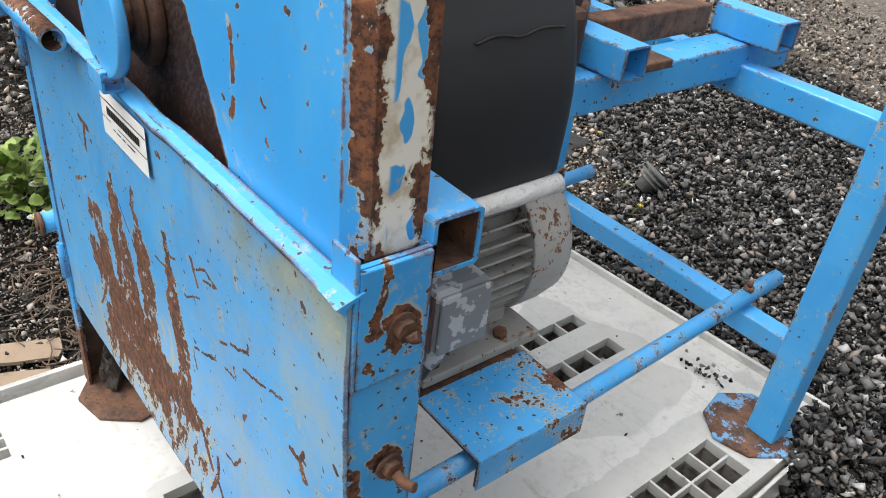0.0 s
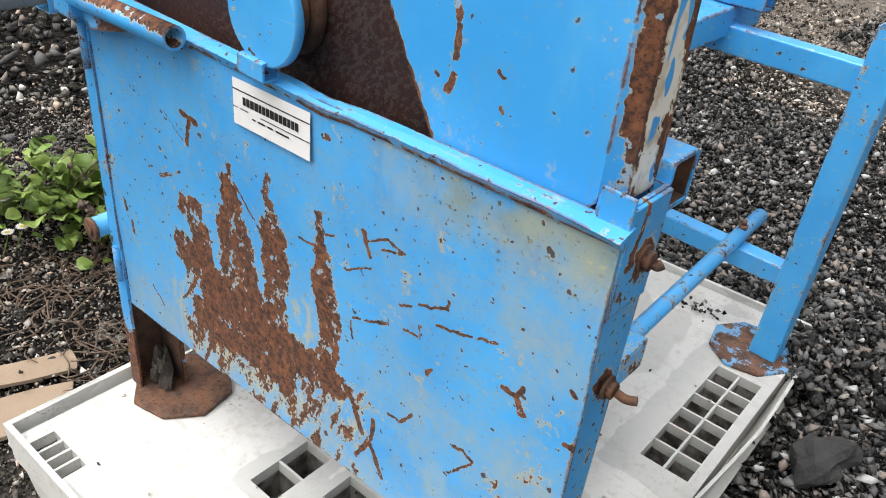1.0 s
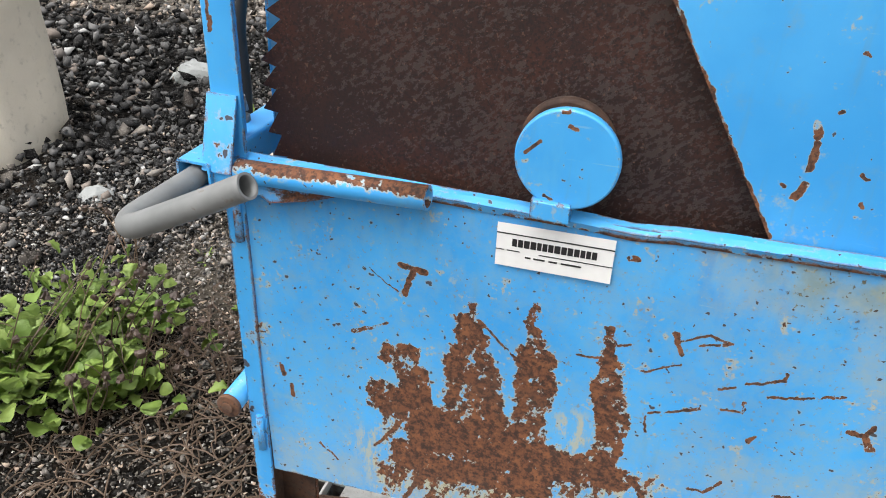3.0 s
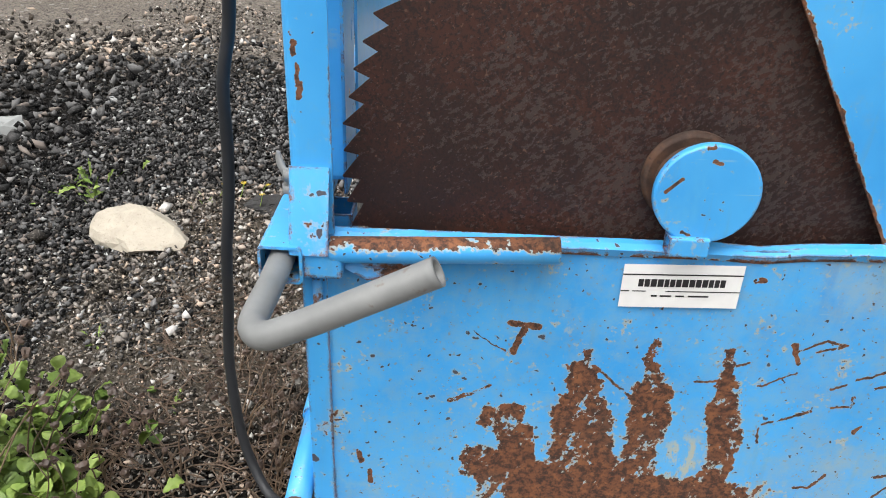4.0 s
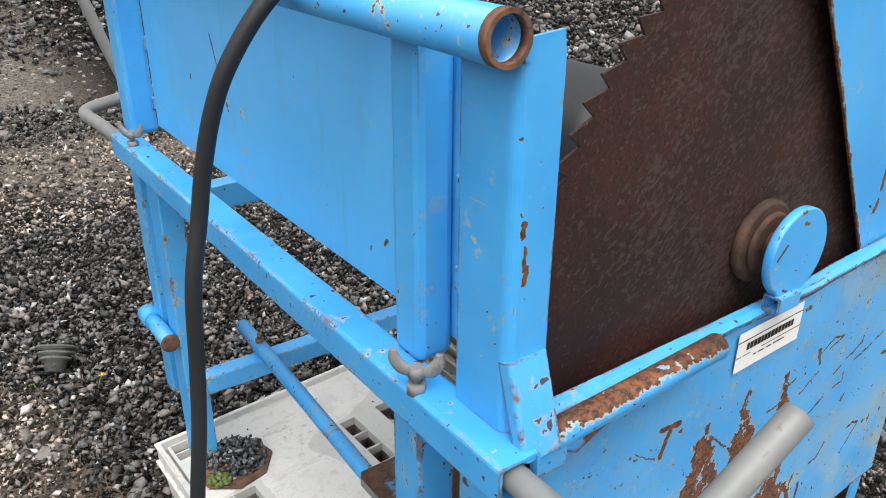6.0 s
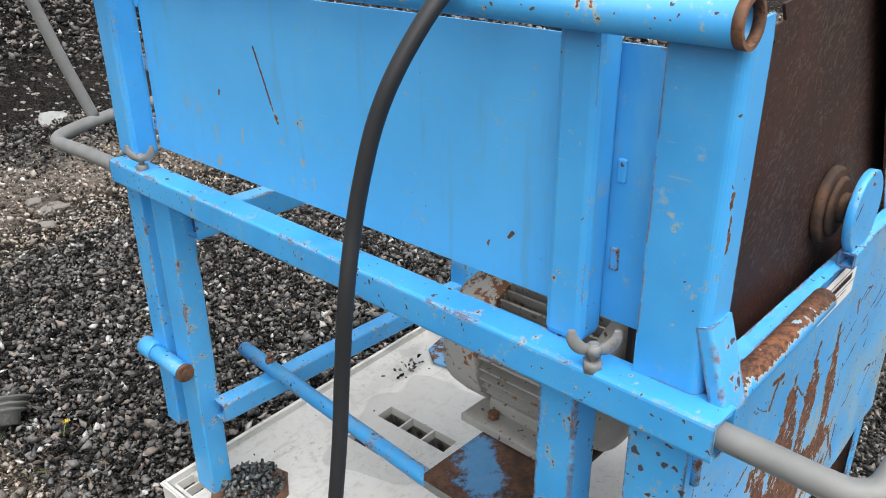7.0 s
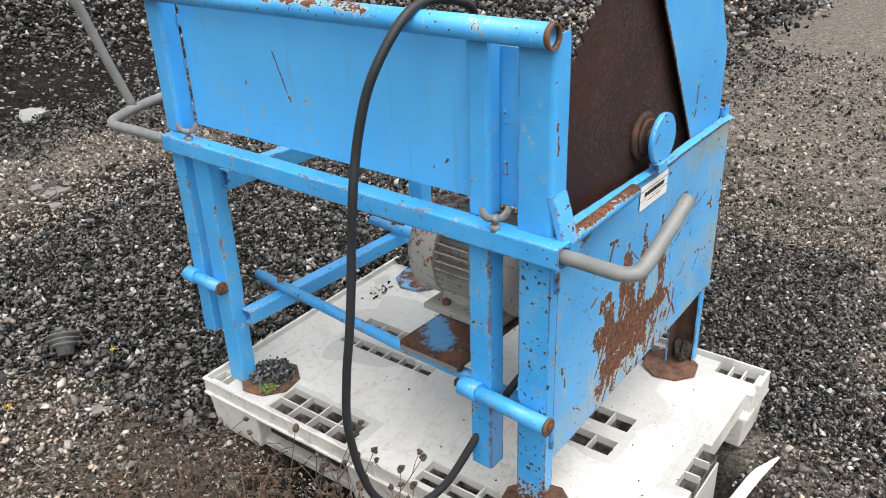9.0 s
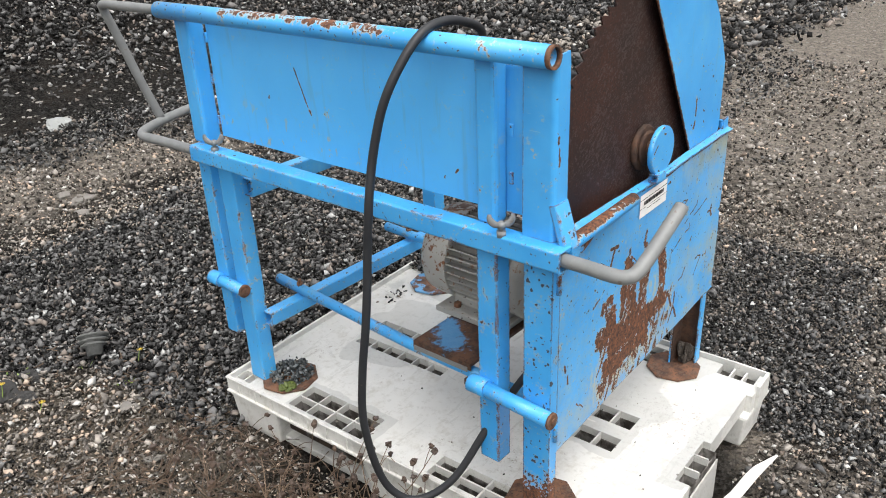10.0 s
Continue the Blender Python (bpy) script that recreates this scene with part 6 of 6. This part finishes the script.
LEAVES = [leaf_mesh("leaf", 0.085, 0.009, 0.8, 0.75, 1), leaf_mesh("leaf", 0.065, 0.012, 0.6, 0.9, 2), leaf_mesh("leaf", 0.11, 0.005, 0.9, 0.6, 3), leaf_mesh("leaf", 0.058, 0.021, 0.12, 0.8, 4), leaf_mesh("leaf", 0.044, 0.019, 0.0, 0.7, 5)]


def green_plant(x, y, count, scale, label, seed, kinds):
    rnd = random.Random(seed)
    p = thing("green_plant", (x, y, gz(x, y)), label, "plant", group="weeds growing in the gravel")
    for k in range(count):
        ob = new("leaf", LEAVES[rnd.choice(kinds)])
        ob.parent = p
        a = rnd.uniform(0, 360)
        r = abs(rnd.gauss(0, 0.085)) * scale
        ob.matrix_local = pose(r * math.cos(radians(a)), r * math.sin(radians(a)), rnd.uniform(0, 0.11) * scale, rnd.uniform(-25, 25), rnd.uniform(-50, 20), a + rnd.uniform(-50, 50)) @ Matrix.Scale(scale * rnd.uniform(0.6, 1.15), 4)
    return p


green_plant(-0.72, 0.30, 190, 1.15, "leafy green weed with toothed leaves in the gravel", 1, (1, 3, 3, 4, 3))
green_plant(-0.55, 0.33, 170, 1.0, "low green weed with rounded leaves", 2, (3, 4, 3, 1))
green_plant(-0.80, 0.52, 110, 0.95, "feathery light green weed", 3, (2, 0, 1))
green_plant(-0.85, 0.10, 150, 1.15, "leafy green weed with toothed leaves in the gravel", 4, (0, 1, 3))
green_plant(-0.62, 0.52, 110, 0.95, "low green weed with rounded leaves", 5, (3, 4, 1))
for i, (x, y, n, s) in enumerate(((-0.14, 1.42, 9, 0.22), (-0.17, 1.66, 8, 0.28), (0.02, 1.72, 7, 0.22), (-0.62, 1.62, 8, 0.3), (-0.35, 1.72, 8, 0.25), (-0.66, 0.86, 8, 0.35), (-0.40, 0.66, 7, 0.3), (-1.02, 1.72, 26, 0.85))):
    green_plant(x, y, n, s, "small green seedling between the stones", 10 + i, (0, 2, 1))


def flower(x, y, z, petals, mat, r, label, stem):
    f = thing("flower", (x, y, gz(x, y)), label, "flower", group="wildflowers in the gravel")
    bm = bmesh.new()
    for k in range(petals):
        a = 2 * math.pi * k / petals
        d, e = Vector((math.cos(a), math.sin(a), 0.12)), Vector((-math.sin(a), math.cos(a), 0))
        c = Vector((x, y, z))
        bm.faces.new([bm.verts.new(c + d * r * 0.3 + e * r * 0.06), bm.verts.new(c + d * r * 0.3 - e * r * 0.06), bm.verts.new(c + d * r * 0.8 - e * r * 0.16), bm.verts.new(c + d * r + e * 0), bm.verts.new(c + d * r * 0.8 + e * r * 0.16)])
    bmesh.ops.solidify(bm, geom=bm.faces[:], thickness=0.0006)
    part("petals", bm, mat, f)
    part("heart", rock(bmesh.new(), (x, y, z + 0.001), (r * 0.32, r * 0.32, r * 0.2), 5, sub=2, rough=0.05), YELLOW, f)
    part("stem", P(smooth_path([(x - stem[0], y - stem[1], gz(x, y)), (x - stem[0] * 0.4, y - stem[1] * 0.3, z * 0.6), (x, y, z - 0.002)], 4), 0.0013, n=6), LEAF, f)


flower(-0.648, 0.112, 0.080, 16, PETAL, 0.016, "white daisy with a yellow heart", (0.03, 0.02))
flower(-0.768, 0.122, 0.095, 16, PETAL, 0.017, "white daisy with a yellow heart", (0.02, 0.03))
flower(-0.668, 0.085, 0.065, 15, PETAL, 0.015, "white daisy with a yellow heart", (0.01, 0.02))
for i, (x, y) in enumerate(((-0.52, 1.78), (-0.50, 1.70), (-0.46, 1.86), (-0.58, 1.75), (-0.42, 1.62), (-0.36, 1.52), (-0.02, 1.55))):
    flower(x, y, gz(x, y) + 0.045 + 0.02 * math.sin(i * 2.1), 9, YELLOW, 0.011, "small yellow wildflower among the stones", (0.02, 0.01))


def dry_weed(x, y, height, lean, heads, seed, label, branches=5):
    rnd = random.Random(seed)
    w = thing("dry_weed", (x, y, gz(x, y)), label, "dead plant", group="dead weeds beside the pallet")
    z0 = gz(x, y)
    bm = bmesh.new()
    tops = []
    for k in range(branches):
        ln = [lean[0] + rnd.uniform(-0.10, 0.10), lean[1] + rnd.uniform(-0.10, 0.10)]
        h = height * rnd.uniform(0.55, 1.1)
        pts = [(x + rnd.uniform(-0.02, 0.02), y + rnd.uniform(-0.02, 0.02), z0)]
        for s in (0.35, 0.7, 1.0):
            pts.append((x + ln[0] * s ** 1.4 + rnd.uniform(-0.012, 0.012), y + ln[1] * s ** 1.4 + rnd.uniform(-0.012, 0.012), z0 + h * s))
        path = smooth_path(pts, 5)
        pipe(bm, path, 0.0016, n=6, radii=[0.0020 * (1 - 0.6 * i / len(path)) for i in range(len(path))])
        tips = [path[-1]]
        for j in range(2):
            o = path[rnd.randrange(6, len(path) - 2)]
            e = o + Vector((rnd.uniform(-0.05, 0.05), rnd.uniform(-0.05, 0.05), rnd.uniform(0.01, 0.05)))
            pipe(bm, smooth_path([o, (o + e) / 2 + Vector((0, 0, 0.006)), e], 3), 0.0009, n=5)
            tips.append(e)
        for tpt in tips[:heads]:
            tops.append((tpt, rnd.uniform(0.006, 0.0095), rnd.randrange(99)))
    part("stalk", bm, STALK, w)
    for p, s, k in tops:
        part("seed_head", rock(bmesh.new(), p, (s, s, s), k, sub=2, rough=0.6), SEED, w)


for i, (x, y, h, ln) in enumerate(((-0.145, 0.46, 0.24, (0.05, -0.04)), (-0.13, 0.36, 0.26, (0.04, -0.02)), (-0.16, 0.56, 0.18, (0.02, 0.05)), (-0.20, 0.68, 0.16, (-0.03, 0.02)), (-0.28, 0.78, 0.12, (0.0, 0.05)),
                                   (-0.24, 0.60, 0.15, (0.03, 0.0)), (-0.33, 0.42, 0.16, (-0.05, 0.05)), (-0.12, 0.26, 0.2, (0.03, -0.03)), (-0.45, 0.40, 0.2, (0.0, 0.08)), (-0.30, 0.95, 0.10, (0.05, 0.05)), (-0.60, 0.40, 0.30, (0.1, 0.0)),
                                   (-0.52, 0.22, 0.24, (0.12, 0.04)), (-0.80, 0.75, 0.26, (0.0, 0.05)), (-0.66, 0.30, 0.34, (0.10, 0.08)), (-0.74, 0.22, 0.30, (0.05, 0.12)), (-0.50, 0.36, 0.28, (0.08, -0.05)))):
    dry_weed(x, y, h, ln, 2, 20 + i, "dead brown weed with round seed heads", 6 if i < 8 else 4)


def litter(name, n, x0, x1, y0, y1, ln, label, seed):
    """Dead stalks and rootlets matted on the soil."""
    rnd = random.Random(seed)
    bm = bmesh.new()
    for k in range(n):
        x, y, a = rnd.uniform(x0, x1), rnd.uniform(y0, y1), rnd.uniform(0, 2 * math.pi)
        d = Vector((math.cos(a), math.sin(a), 0)) * ln * rnd.uniform(0.4, 1.2)
        s = Vector((-d.y, d.x, 0)) * rnd.uniform(-0.5, 0.5)
        p = Vector((x, y, 0))
        pts = [p, p + d * 0.5 + s, p + d]
        pts = [Vector((q.x, q.y, gz(q.x, q.y) + rnd.uniform(0.006, 0.03))) for q in pts]
        pipe(bm, smooth_path(pts, 3), 0.0013 * rnd.uniform(0.6, 1.5), n=5)
    return tagged(part(name, bm, STALK), label, "dead stalks", kind="stuff")


litter("dead_stalks", 420, -0.62, -0.02, -0.05, 0.60, 0.11, "brown mat of dead stalks on the soil", 5)
litter("dead_stalks", 300, -0.55, -0.03, 0.50, 1.15, 0.08, "brown mat of dead stalks beside the pallet", 6)
litter("dead_stalks", 120, -0.6, 0.0, 1.1, 1.9, 0.05, "bits of dead stalk among the stones", 7)
